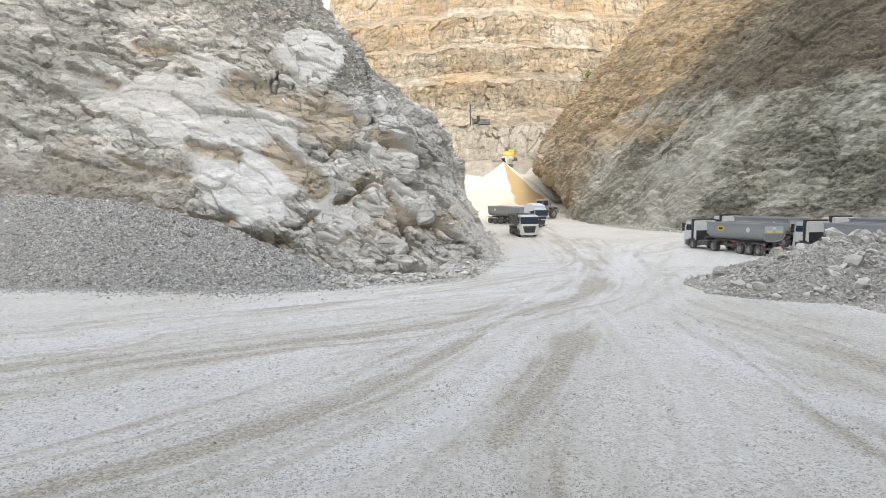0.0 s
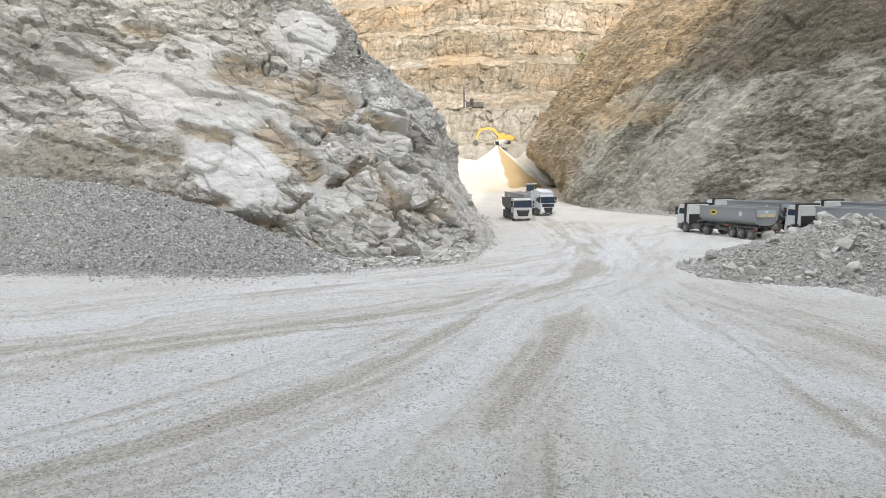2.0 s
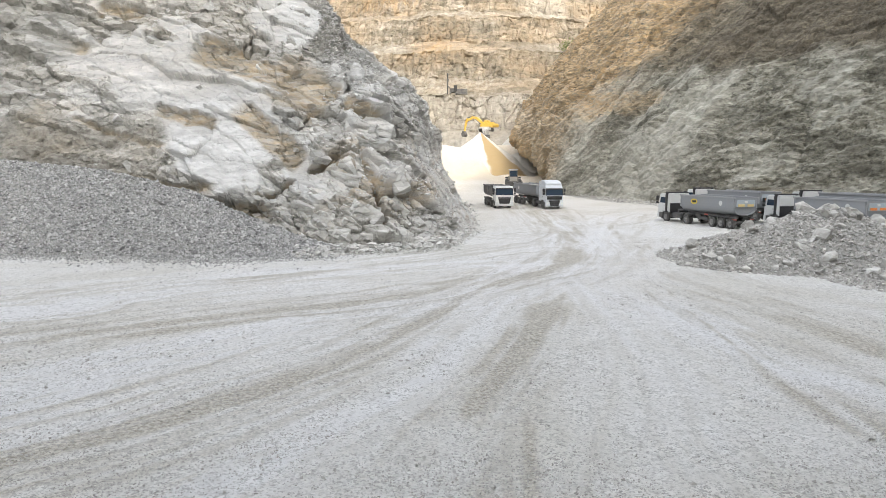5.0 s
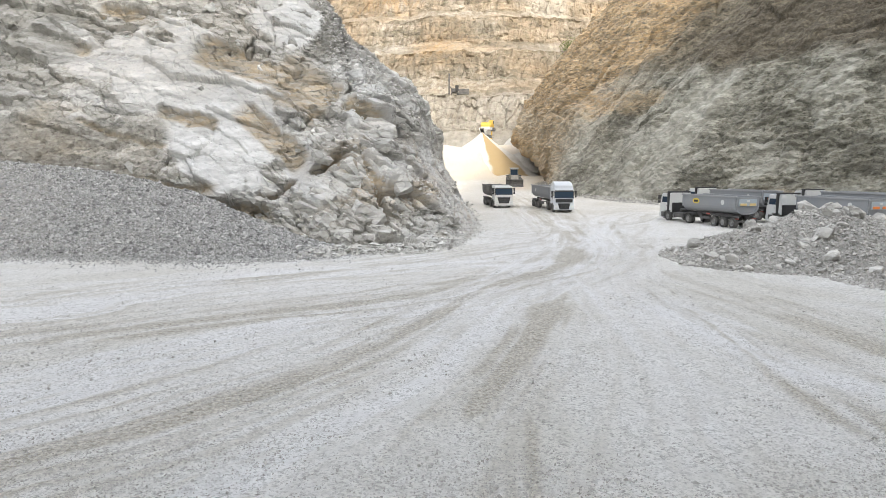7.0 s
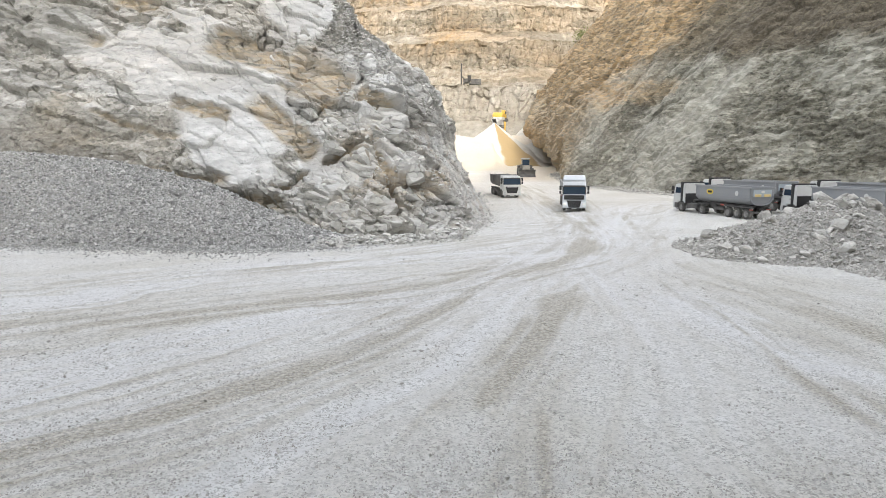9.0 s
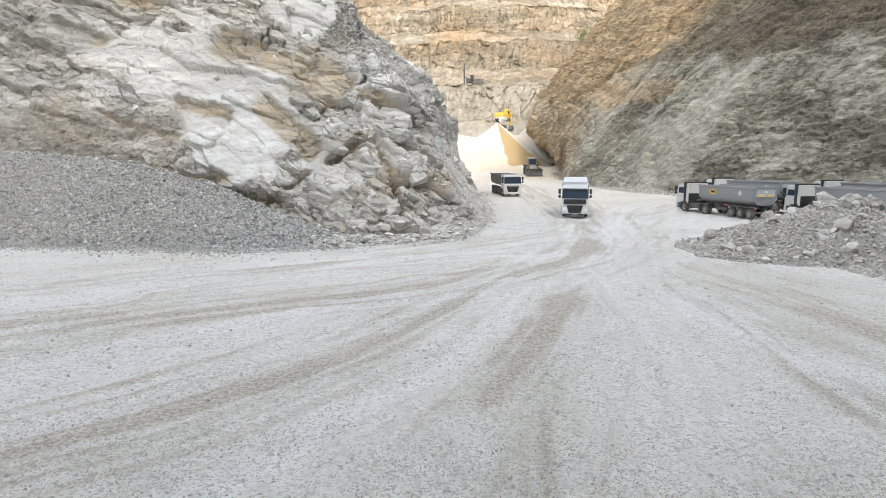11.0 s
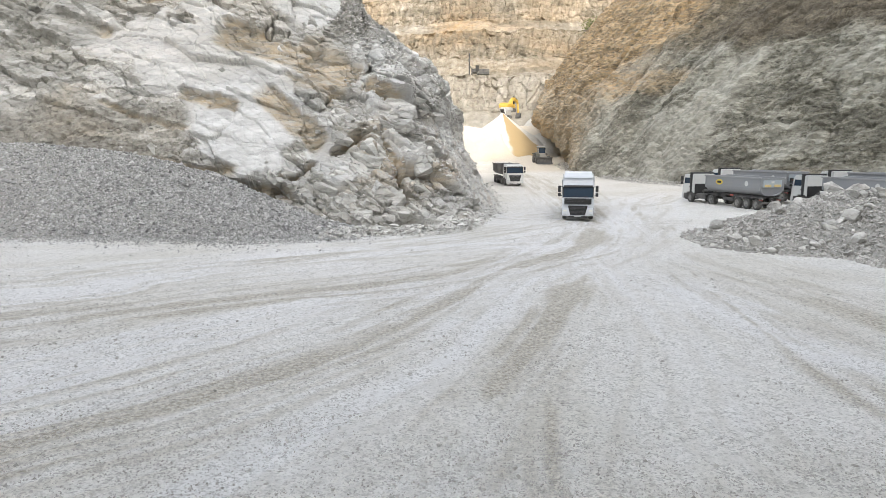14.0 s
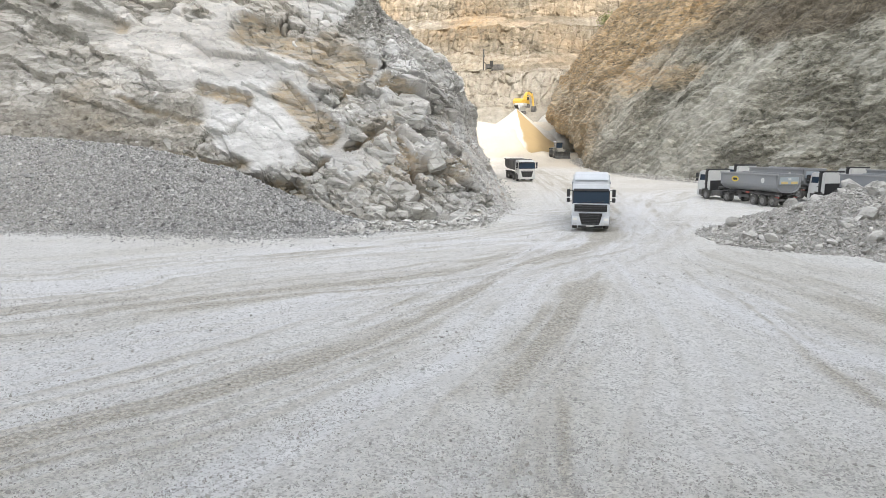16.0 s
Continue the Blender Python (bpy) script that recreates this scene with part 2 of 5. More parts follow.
def ground_material():
    m, t, b = shader("crushed_limestone_floor", 0.95)
    fine = noise_out(t, 9.0, 6, 0.66)
    mid = noise_out(t, 1.1, 10, 0.78)
    wide = noise_out(t, 0.10, 5, 0.6)
    grit = noise_out(t, 22.0, 5, 0.75)
    where = t.nodes.new("ShaderNodeNewGeometry")
    bits = node(t, "ShaderNodeTexVoronoi", Scale=19.0)
    t.links.new(where.outputs["Position"], bits.inputs["Vector"])
    shade = node(t, "ShaderNodeSeparateColor")
    t.links.new(bits.outputs["Color"], shade.inputs[0])
    c = mixed(t, ramped(t, fine, 0.40, 0.56), (0.64, 0.628, 0.60), (0.80, 0.792, 0.77))
    c = mixed(t, ramped(t, mid, 0.40, 0.64, (0.0, 0.7)), c, (0.76, 0.752, 0.73))
    c = mixed(t, ramped(t, wide, 0.44, 0.60, (0.0, 0.6)), c, (0.62, 0.60, 0.54))
    worn = ragged(t, "worn", fine, 1.0)
    c = mixed(t, worn, c, mixed(t, ramped(t, fine, 0.40, 0.58), (0.37, 0.345, 0.29), (0.64, 0.61, 0.545)))
    c = mixed(t, ragged(t, "dust", mid), c, (0.765, 0.762, 0.755))
    # packed pebbles of two sizes: each with its own shade, thicker in some patches and thin where dust lies
    thick = ramped(t, mid, 0.38, 0.60, (0.15, 1.0))
    for scale, low, high in ((6.0, 0.86, 1.03), (17.0, 0.62, 1.04), (34.0, 0.66, 1.06)):
        bit = node(t, "ShaderNodeTexVoronoi", Scale=scale)
        t.links.new(where.outputs["Position"], bit.inputs["Vector"])
        tint = node(t, "ShaderNodeSeparateColor")
        t.links.new(bit.outputs["Color"], tint.inputs[0])
        c = mixed(t, thick, c, mixed(t, ramped(t, tint.outputs[0], 0.04, 0.30), (low, low, low * 0.985), (high, high, high)), "MULTIPLY")
    c = mixed(t, ramped(t, shade.outputs[0], 0.93, 0.95, (0.0, 0.5)), c, (0.34, 0.32, 0.30))
    c = mixed(t, attribute(t, "sand"), c, (0.60, 0.49, 0.33))
    t.links.new(c, b.inputs["Base Color"])
    total = node(t, "ShaderNodeMath")
    total.operation = "ADD"
    t.links.new(fine, total.inputs[0])
    t.links.new(grit, total.inputs[1])
    bumped(t, b, total.outputs[0], 1.0, 0.07)
    return m


GROUND = ground_material()


def gravel_material(name, dark, pale):
    m, t, b = shader(name, 0.92)
    info = t.nodes.new("ShaderNodeNewGeometry")
    fine = noise_out(t, 14.0, 6, 0.7)
    c = mixed(t, info.outputs["Random Per Island"], dark, pale)
    c = mixed(t, ramped(t, fine, 0.3, 0.7, (0.0, 0.4)), c, dark)
    t.links.new(c, b.inputs["Base Color"])
    bumped(t, b, fine, 0.5, 0.02)
    return m


GRAVEL = gravel_material("grey_gravel", (0.17, 0.168, 0.162), (0.64, 0.634, 0.615))


# ---- the floor ----
def floor_height(x, y):
    rise = 0.048 * 9.0 * np.log1p(np.exp(np.clip((y - 95.0) / 9.0, -20, 20)))
    bench = np.maximum(0.0, 11.0 - rise) * step(y, 158, 187) * step(x, 13, 9) + np.maximum(0.0, 11.5 - rise) * step(y, 178, 188) * step(x, 9, 13)
    return np.minimum(rise, 4.2) + bench


TRACKS = [  # wheel ways over the floor: points of their middle, half width, how worn, how dusty
    ([(10, 130), (12, 90), (11, 62), (7.3, 41.9), (5.3, 33.0), (2.7, 21.7), (0.9, 15.8), (0.2, 13.8), (-0.4, 11.6), (-2, 5)], 0.60, 1.0, 0.0),
    ([(9, 130), (9, 90), (8, 60), (5.6, 40), (3.4, 28.1), (2.1, 19.7), (1.5, 14.4), (1.1, 10), (0.8, 5)], 0.35, 0.55, 0.0),
    ([(11, 110), (11, 75), (9.5, 50), (7.1, 40.4), (1.7, 31.9), (-0.9, 25.7), (-2.6, 21.7), (-4.0, 18.6), (-6.1, 15.2), (-8.4, 12.8), (-11, 10)], 0.75, 1.0, 0.0),
    ([(12, 90), (10, 55), (7.7, 41.9), (3.4, 35.7), (-2.0, 29.7), (-7.6, 26.1), (-11.9, 22.8), (-13.5, 21.0), (-24, 14)], 0.70, 0.95, 0.0),
    ([(14, 90), (10, 58), (0.6, 43.5), (-10.6, 34), (-19, 29.5), (-42, 22)], 0.90, 0.5, 0.0),
    ([(13, 75), (11, 55), (3.1, 33.0), (-1.9, 27.6), (-6.8, 21.7), (-9.1, 18.8), (-10.6, 16.2), (-16, 10)], 0.95, 0.0, 1.0),
    ([(10, 60), (5.4, 37.7), (2.5, 29.4), (-0.4, 18.6), (-2.6, 14.1), (-3.7, 11.5), (-5, 8)], 0.80, 0.0, 1.0),
    ([(18, 75), (14, 55), (11.9, 42.4), (9.9, 30.7), (9.5, 25.0), (8.9, 19.7), (8.6, 13), (8.6, 6)], 0.50, 0.7, 0.0),
    ([(16, 75), (12, 55), (7.8, 37.7), (9.2, 24.0), (9.7, 19.1), (10.8, 16.7), (13, 10)], 0.80, 0.0, 1.0),
    ([(15, 50), (12, 36), (13, 28.1), (13.8, 20.9), (15, 10)], 1.60, 0.55, 0.0),
    ([(11, 60), (8.5, 45), (6.9, 37.7), (6.2, 25.9), (5.8, 19.1), (5.3, 15.8), (4.9, 13.2), (4.5, 5)], 0.50, 0.0, 0.8),
    ([(20, 80), (14, 62), (7, 43.8), (0.5, 39.9), (-8.2, 35.7), (-14, 29.4), (-16.6, 25.9), (-40, 20)], 1.30, 0.0, 0.9),
    ([(24, 84), (18, 72), (10, 64), (6, 60)], 1.2, 0.4, 0.3),
    ([(8, 50), (3, 37), (-4.5, 30.4), (-10.4, 26.2), (-18, 20)], 0.45, 0.6, 0.0),
]


def way_gap(x, y, points):
    """How far a place lies beside a way, signed, and how far along it."""
    line = spline([(a, b, 0) for a, b in points], 70)[:, :2]
    best, side, along, run = np.full_like(x, 1e9), np.zeros_like(x), np.zeros_like(x), 0.0
    for p, q in zip(line[:-1], line[1:]):
        d = q - p
        n = math.hypot(*d)
        s = np.clip(((x - p[0]) * d[0] + (y - p[1]) * d[1]) / (n * n), 0, 1)
        r = np.hypot(x - p[0] - s * d[0], y - p[1] - s * d[1])
        near = r < best
        best = np.where(near, r, best)
        side = np.where(near, np.sign((x - p[0]) * d[1] - (y - p[1]) * d[0]), side)
        along = np.where(near, run + s * n, along)
        run += n
    return best * side, along


def floor_grid(xs, ys):
    x, y = np.meshgrid(xs, ys)
    worn, dust, z = np.zeros_like(x), np.zeros_like(x), floor_height(x, y)
    wob = 0.5 * fbm(x * 0.08, y * 0.08, 5, 3)
    for k, (points, half, wear, powder) in enumerate(TRACKS):
        d, along = way_gap(x, y, points)
        d = d + wob
        streak = fbm(d * 3.0 / (0.5 + half), along * 0.07 + 9 * k, 40 + k, 5)
        patch = step(fbm(along * 0.22, d * 0.9, 60 + k, 5), -0.30, 0.30)
        band = np.exp(-(np.abs(d + 0.5 * half * fbm(along * 0.5, d * 0.2, 160 + k, 4)) / (2.1 * half)) ** 2.0)
        wide = np.exp(-(d / (4.0 * half + 1.6)) ** 4)
        line = fbm(d * 2.2, along * 0.06 + 5 * k, 140 + k, 5)
        wide = wide * (1.0 if k in (2, 3, 4, 5, 11, 12) else 0.5)
        worn = np.maximum(worn, wear * (patch * band * (0.7 + 1.6 * streak) + 0.35 * wide * step(streak, 0.05, 0.40)) + 0.45 * wide * step(line, 0.10, 0.36))
        dust = np.maximum(dust, powder * (0.35 + 0.65 * patch) * band * (0.8 + 0.8 * streak) + 0.5 * wide * step(-line, 0.08, 0.34))
        z = z - 0.03 * wear * band + 0.05 * wide * (streak + line) * step(along, 0, 5)
    dust = np.clip(dust * (1 - 0.7 * worn) + 0.2 * step(fbm(x * 0.12, y * 0.12, 31, 4), 0.0, 0.5), 0, 1)
    near = step(y, 150, 120)
    z = z + near * (0.07 * fbm(x * 0.25, y * 0.25, 21, 4) + 0.035 * fbm(x * 1.8, y * 1.8, 23, 3)) + (1 - near) * 1.6 * fbm(x * 0.12, y * 0.12, 25, 4) * step(y, 150, 175)
    sand = np.maximum(step(y, 118, 134) * step(y, 166, 156) * step(x, 7, 12) * 0.6, np.maximum(0.22 * step(y, 60, 100), 0.6 * step(y, 148, 162)))
    return np.stack([x, y, z], -1), [("worn", np.clip(worn, 0, 1)), ("dust", dust), ("sand", sand)]


def build_floor():
    xs = np.r_[-900, -400, -200, -110, np.linspace(-60, -26, 60), np.linspace(-25.8, 32, 420), np.linspace(32.4, 70, 60), 110, 200, 400, 900]
    ys = np.r_[-900, -400, -150, -60, -20, np.linspace(0, 7, 8), np.linspace(7.3, 60, 330), np.linspace(60.4, 130, 150), np.linspace(131, 215, 85), np.linspace(220, 260, 8), 400, 900]
    g, attrs = floor_grid(xs, ys)
    return tagged(grid_object("ground", g, GROUND, attrs, smooth=True), "pale grey dusty quarry floor of crushed limestone with wheel tracks", "ground", kind="structure")


build_floor()


# ---- the rock faces ----
SLABS = [(-22.5, 12.6, 10.5, 3.4), (-18.5, 9.0, 7.5, 2.6), (-17.3, 5.8, 5.2, 2.0), (-32, 15.8, 7.5, 2.0), (-13.9, 18.6, 3.6, 2.9), (-13.5, 12.2, 4.6, 1.2), (-9.6, 4.6, 2.8, 1.6),
         (-6.0, 8.4, 2.6, 1.1), (-26, 7.8, 5.0, 1.3), (-5.0, 5.0, 1.8, 1.0), (-22, 17.0, 4.0, 0.9)]
LEDGES = [  # from x, z to x, z on the west face; how far it stands out, height of the hollow
    (-22.5, 10.2, -17.6, 9.1, 0.45, 0.6), (-19.8, 15.9, -12.4, 13.4, 0.7, 2.0), (-12.4, 13.4, -8.9, 11.1, 0.75, 2.2), 
    (-14.2, 2.2, -11.2, 4.5, 0.40, 0.30), (-9.9, 5.3, -7.4, 6.9, 0.35, 0.40), (-15.2, 10.3, -10.3, 6.4, 0.65, 1.4), (-8.1, 10.6, -5.5, 9.4, 0.7, 0.9), (-29.2, 9.6, -21.8, 7.4, 0.35, 0.35), (-24.6, 5.3, -16.8, 3.9, 0.4, 0.5),
    (-37.1, 18.7, -31.0, 16.5, 0.7, 0.9), (-31.1, 20.6, -27.0, 19.9, 0.7, 0.9), (-40.0, 17.0, -35.8, 15.5, 0.8, 1.6), (-6.3, 6.1, -4.3, 3.6, 0.45, 0.5), (-4.9, 4.1, -3.8, 1.8, 0.4, 0.4), (-18.0, 3.2, -12.5, 2.6, 0.6, 0.5),
]


def build_left_face():
    foot = [(-75, 50, -1), (-45, 50, -1), (-28, 49, -1), (-20, 48.5, -1), (-13, 47.5, -1), (-8.5, 47.5, -1), (-3, 48.3, -1), (0.9, 51, -1), (2.4, 59, -1),
            (3.2, 68, -1), (3.4, 85, -1), (3.2, 110, 0), (1.5, 138, 2), (0, 165, 6)]
    ridge = [(-95, 90, 46), (-62, 90, 46), (-42, 88, 45), (-32, 86, 43), (-24, 80, 36), (-18, 76, 29), (-12.5, 72, 23), (-10.6, 68, 19.4), (-8.4, 66, 15.4),
             (-4.9, 71, 14.2), (-3.1, 86, 12.8), (-2.0, 110, 10.6), (-3.0, 138, 11), (-5, 165, 15)]
    behind = [(-130, 150, 95), (-95, 150, 95), (-70, 150, 90), (-60, 145, 85), (-50, 140, 75), (-42, 130, 64), (-36, 120, 54), (-30, 112, 46), (-24, 105, 38),
              (-20, 106, 29), (-17, 118, 25), (-15, 135, 22), (-15, 160, 22), (-16, 190, 24)]
    mid = [tuple(0.5 * a + 0.5 * b + c for a, b, c in zip(p, q, (0.0, -0.5, 0.2) if p[0] < -5 else (-0.5, 0.3, 0.0))) for p, q in zip(foot, ridge)]
    g = loft([foot, mid, ridge, behind], 0, 410, np.r_[np.linspace(0, 1.4, 20), np.linspace(1.42, 9.2, 800), np.linspace(9.22, 13, 120)], 0.70, 60)
    u, v = lengths(g)
    x, y, z = g[..., 0], g[..., 1], g[..., 2]
    u, v = u + x - x[:1], 1.25 * z + 0.25 * (y - y[:1])
    # clean bedding slabs: ovals on the face (middle x, z, half length, half width), tilted with the beds
    slab = np.zeros_like(x)
    for cx, cz, a, b in SLABS:
        p, q = (x - cx) * 0.885 - (z - cz) * 0.466, (z - cz) * 0.885 + (x - cx) * 0.466
        slab = np.maximum(slab, step(np.sqrt((p / a) ** 2 + (q / b) ** 2) + 0.35 * fbm(x * 0.5, z * 0.5, 91, 3), 1.05, 0.85))
    relief, tone = fractured(u, v, -27, [(8.5, 2.8, 0.95), (3.2, 1.2, 0.52), (1.2, 0.55, 0.20)], 3)
    soft, _ = fractured(u, v, -24, [(9.0, 2.8, 0.60), (4.2, 1.5, 0.30), (1.6, 0.65, 0.10)], 55)
    relief = relief * (1 - slab) + (eased_field(soft) + 0.25) * slab
    # ledges: the beds above stand out over a stained, hollow face
    stain = np.zeros_like(x)
    for ax, az, bx, bz, out, deep in LEDGES:
        n = math.hypot(bx - ax, bz - az)
        s = ((x - ax) * (bx - ax) + (z - az) * (bz - az)) / n ** 2
        d = ((z - az) * (bx - ax) - (x - ax) * (bz - az)) / n + 0.25 * fbm(x * 0.9, z * 0.9, 93, 3)
        on = step(s, -0.12, 0.06) * step(s, 1.12, 0.94) * step(y, 82, 72)
        above = step(d, -0.12, 0.12)
        relief = relief + on * out * (above * np.exp(-np.maximum(d, 0) / 1.6) - (0.9 if deep > 0.45 else 2.6) * (1 - above) * np.exp(-((d + deep * 0.5) / (deep * 0.6)) ** 2))
        stain = np.maximum(stain, on * step(d, 0.05, -0.05) * step(d, -deep * 1.3, -deep))
    # a loose grey scree lies over the upper slope, and soil over the lower corner
    along = (x + 13) * 0.62 + (z - 14)
    scree = step(along + 2.5 * fbm(x * 0.2, z * 0.2, 71, 3), 2.0, 4) * step(x, -4, -12) * (1 - slab)
    soil = step(-x + 1.5 * fbm(x * 0.3, z * 0.3, 73, 3), 20.0, 23.0) * step(z, 11.0, 8.0)
    broken = step(x, -11, -6)
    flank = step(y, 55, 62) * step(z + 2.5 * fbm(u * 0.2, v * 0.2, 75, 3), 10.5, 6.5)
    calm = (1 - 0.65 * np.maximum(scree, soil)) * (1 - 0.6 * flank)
    rough = 0.5 * fbm(u * 1.3, v * 1.3, 77, 4) * np.maximum(scree, soil)
    g = g + normals(g) * (relief * calm * (0.85 + 0.3 * broken) + rough + 1.2 * fbm(u * 0.09, v * 0.09, 79, 3))[..., None]
    pale = np.clip(np.maximum(step(tone, -0.1, 0.8) * 0.75, 0.95 * slab) * (1 - scree * (1 - slab)) * (1 - soil) * (1 - 0.8 * stain), 0, 1)
    ochre = np.clip(np.maximum(0.7 * step(fbm(x * 0.16, z * 0.3, 81, 4), 0.12, 0.5) * (1 - 0.8 * scree) * (1 - 0.6 * slab), 0.95 * stain), 0, 1)
    # a grey, clean-broken corner high on the slope
    grey = step(x + 1.5 * fbm(x * 0.4, z * 0.4, 85, 3), -31.5, -34.0) * step(z, 9.5, 11.5)
    tone, pale, ochre = tone - 1.1 * grey, pale * (1 - 0.75 * grey), ochre * (1 - grey)
    # tan weathering over the upper slabs
    tan = step(z + 3 * fbm(x * 0.12, z * 0.2, 87, 4), 9.0, 13.5) * step(x, -12, -17)
    ochre, pale = np.maximum(ochre, 0.24 * tan * (1 - grey)), pale * (1 - 0.22 * tan)
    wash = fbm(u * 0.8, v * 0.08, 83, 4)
    # broken corner paler, the colour standing in for light that falls short there
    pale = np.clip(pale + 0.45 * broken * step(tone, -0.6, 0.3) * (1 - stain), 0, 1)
    # flank: pale dust with tan streaks, whitened further in place of bounced sunlight
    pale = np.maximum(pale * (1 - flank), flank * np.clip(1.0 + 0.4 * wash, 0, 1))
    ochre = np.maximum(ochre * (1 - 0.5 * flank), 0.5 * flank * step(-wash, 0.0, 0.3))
    far = step(y, 95, 110)
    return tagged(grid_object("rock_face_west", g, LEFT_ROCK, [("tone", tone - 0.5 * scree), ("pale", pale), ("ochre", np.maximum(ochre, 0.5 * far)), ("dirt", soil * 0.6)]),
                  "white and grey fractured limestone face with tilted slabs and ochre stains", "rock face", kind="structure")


def build_right_face():
    foot = [(27, 215, 10), (25.0, 178, 5), (21.5, 148, 2), (20, 120, 0), (24.5, 113, -0.5), (31, 101, -1), (42, 90, -1), (56, 76, -1), (74, 58, -1), (92, 32, -1), (100, 0, -1), (104, -60, -1)]
    shoulder = [(29, 215, 24), (19.5, 179, 17), (23.0, 151, 17), (27.5, 132, 19), (33, 125, 22.5), (42, 115, 25), (54, 103, 26), (68, 89, 26), (87, 70, 26), (106, 38, 26), (115, 0, 26), (118, -60, 26)]
    top = [(60, 245, 60), (45, 188, 50), (46, 168, 51), (50, 160, 56), (58, 152, 60), (68, 142, 62), (82, 130, 64), (98, 112, 66), (118, 86, 66), (138, 44, 66), (146, 0, 66), (150, -60, 66)]
    crest = [(90, 300, 95), (90, 262, 95), (92, 220, 95), (98, 205, 100), (106, 198, 105), (116, 186, 110), (130, 170, 112), (146, 146, 114), (168, 112, 114), (190, 54, 114), (198, 0, 114), (200, -60, 114)]
    g = loft([foot, shoulder, top, crest], 0, 330, np.r_[np.linspace(0, 1, 60), np.linspace(1.01, 7.8, 640), np.linspace(7.85, 11, 50)], 0.60, 30)
    u, v = lengths(g)
    x, y, z = g[..., 0], g[..., 1], g[..., 2]
    steep_beds, tone_a = fractured(u, v, 46, [(22, 3.6, 0.9), (6, 1.4, 0.45), (2.2, 0.7, 0.42)], 203)
    low_beds, tone_b = fractured(u, v, 14, [(13, 5.0, 0.8), (4, 1.6, 0.5), (1.5, 0.7, 0.48)], 233)
    f = step(y + 6 * fbm(u * 0.08, v * 0.08, 231, 3), 96, 112)
    relief, tone = steep_beds * f + low_beds * (1 - f), tone_a * f + tone_b * (1 - f)
    ribs = fbm(u * 0.05, (v * 0.65 - u * 0.95) * 0.17, 207, 4) * 2.0 * (0.3 + 0.7 * f)
    g = g + normals(g) * (eased_field(relief) + 0.9 * fbm(u * 0.4, v * 0.4, 219, 5) + ribs * step(v, 3, 12) + 1.6 * fbm(u * 0.05, v * 0.05, 209, 3))[..., None]
    upper = step(z + 4 * fbm(u * 0.07, v * 0.07, 211, 4), 20.5, 24.0)
    ochre = np.clip(0.8 * upper * step(y, 112, 132) + 0.70 * step(y + 5 * fbm(u * 0.1, v * 0.1, 225, 3), 116, 138) + 0.35 * upper * step(fbm(u * 0.05, v * 0.05, 213, 3), -0.2, 0.4) + 0.6 * step(fbm(u * 0.04, v * 0.09, 215, 4), 0.2, 0.5), 0, 1)
    pale = np.clip(step(tone, 0.1, 0.9) * 0.65 + 0.8 * step(fbm(u * 0.03, (v * 0.65 - u * 0.95) * 0.12, 217, 4), 0.05, 0.4) * (1 - upper) * (0.35 + 0.65 * f), 0, 1)
    st = fbm((u + v) * 0.05, (v * 0.65 - u * 0.95) * 0.42, 221, 5)
    st2 = fbm(u * 0.22, v * 0.5 - u * 0.1, 223, 5)
    st = st * f + st2 * (1 - f)
    pale = np.clip((pale + 0.6 * step(st, 0.06, 0.34) + 0.35 * step(y, 116, 134) + 0.45 * f * step(z + 3 * st, 15, 6)) * (1 - 0.75 * upper), 0, 1)
    tone = tone - 0.8 * step(-st, 0.04, 0.32) + 0.4 * step(y, 116, 134)
    return tagged(grid_object("rock_face_east", g, RIGHT_ROCK, [("tone", tone), ("pale", pale), ("ochre", ochre), ("dirt", 0.85 * upper * (1 - 0.95 * step(y, 112, 128)))]),
                  "steep grey-brown limestone quarry face with diagonal ribs and orange stain", "rock face", kind="structure")


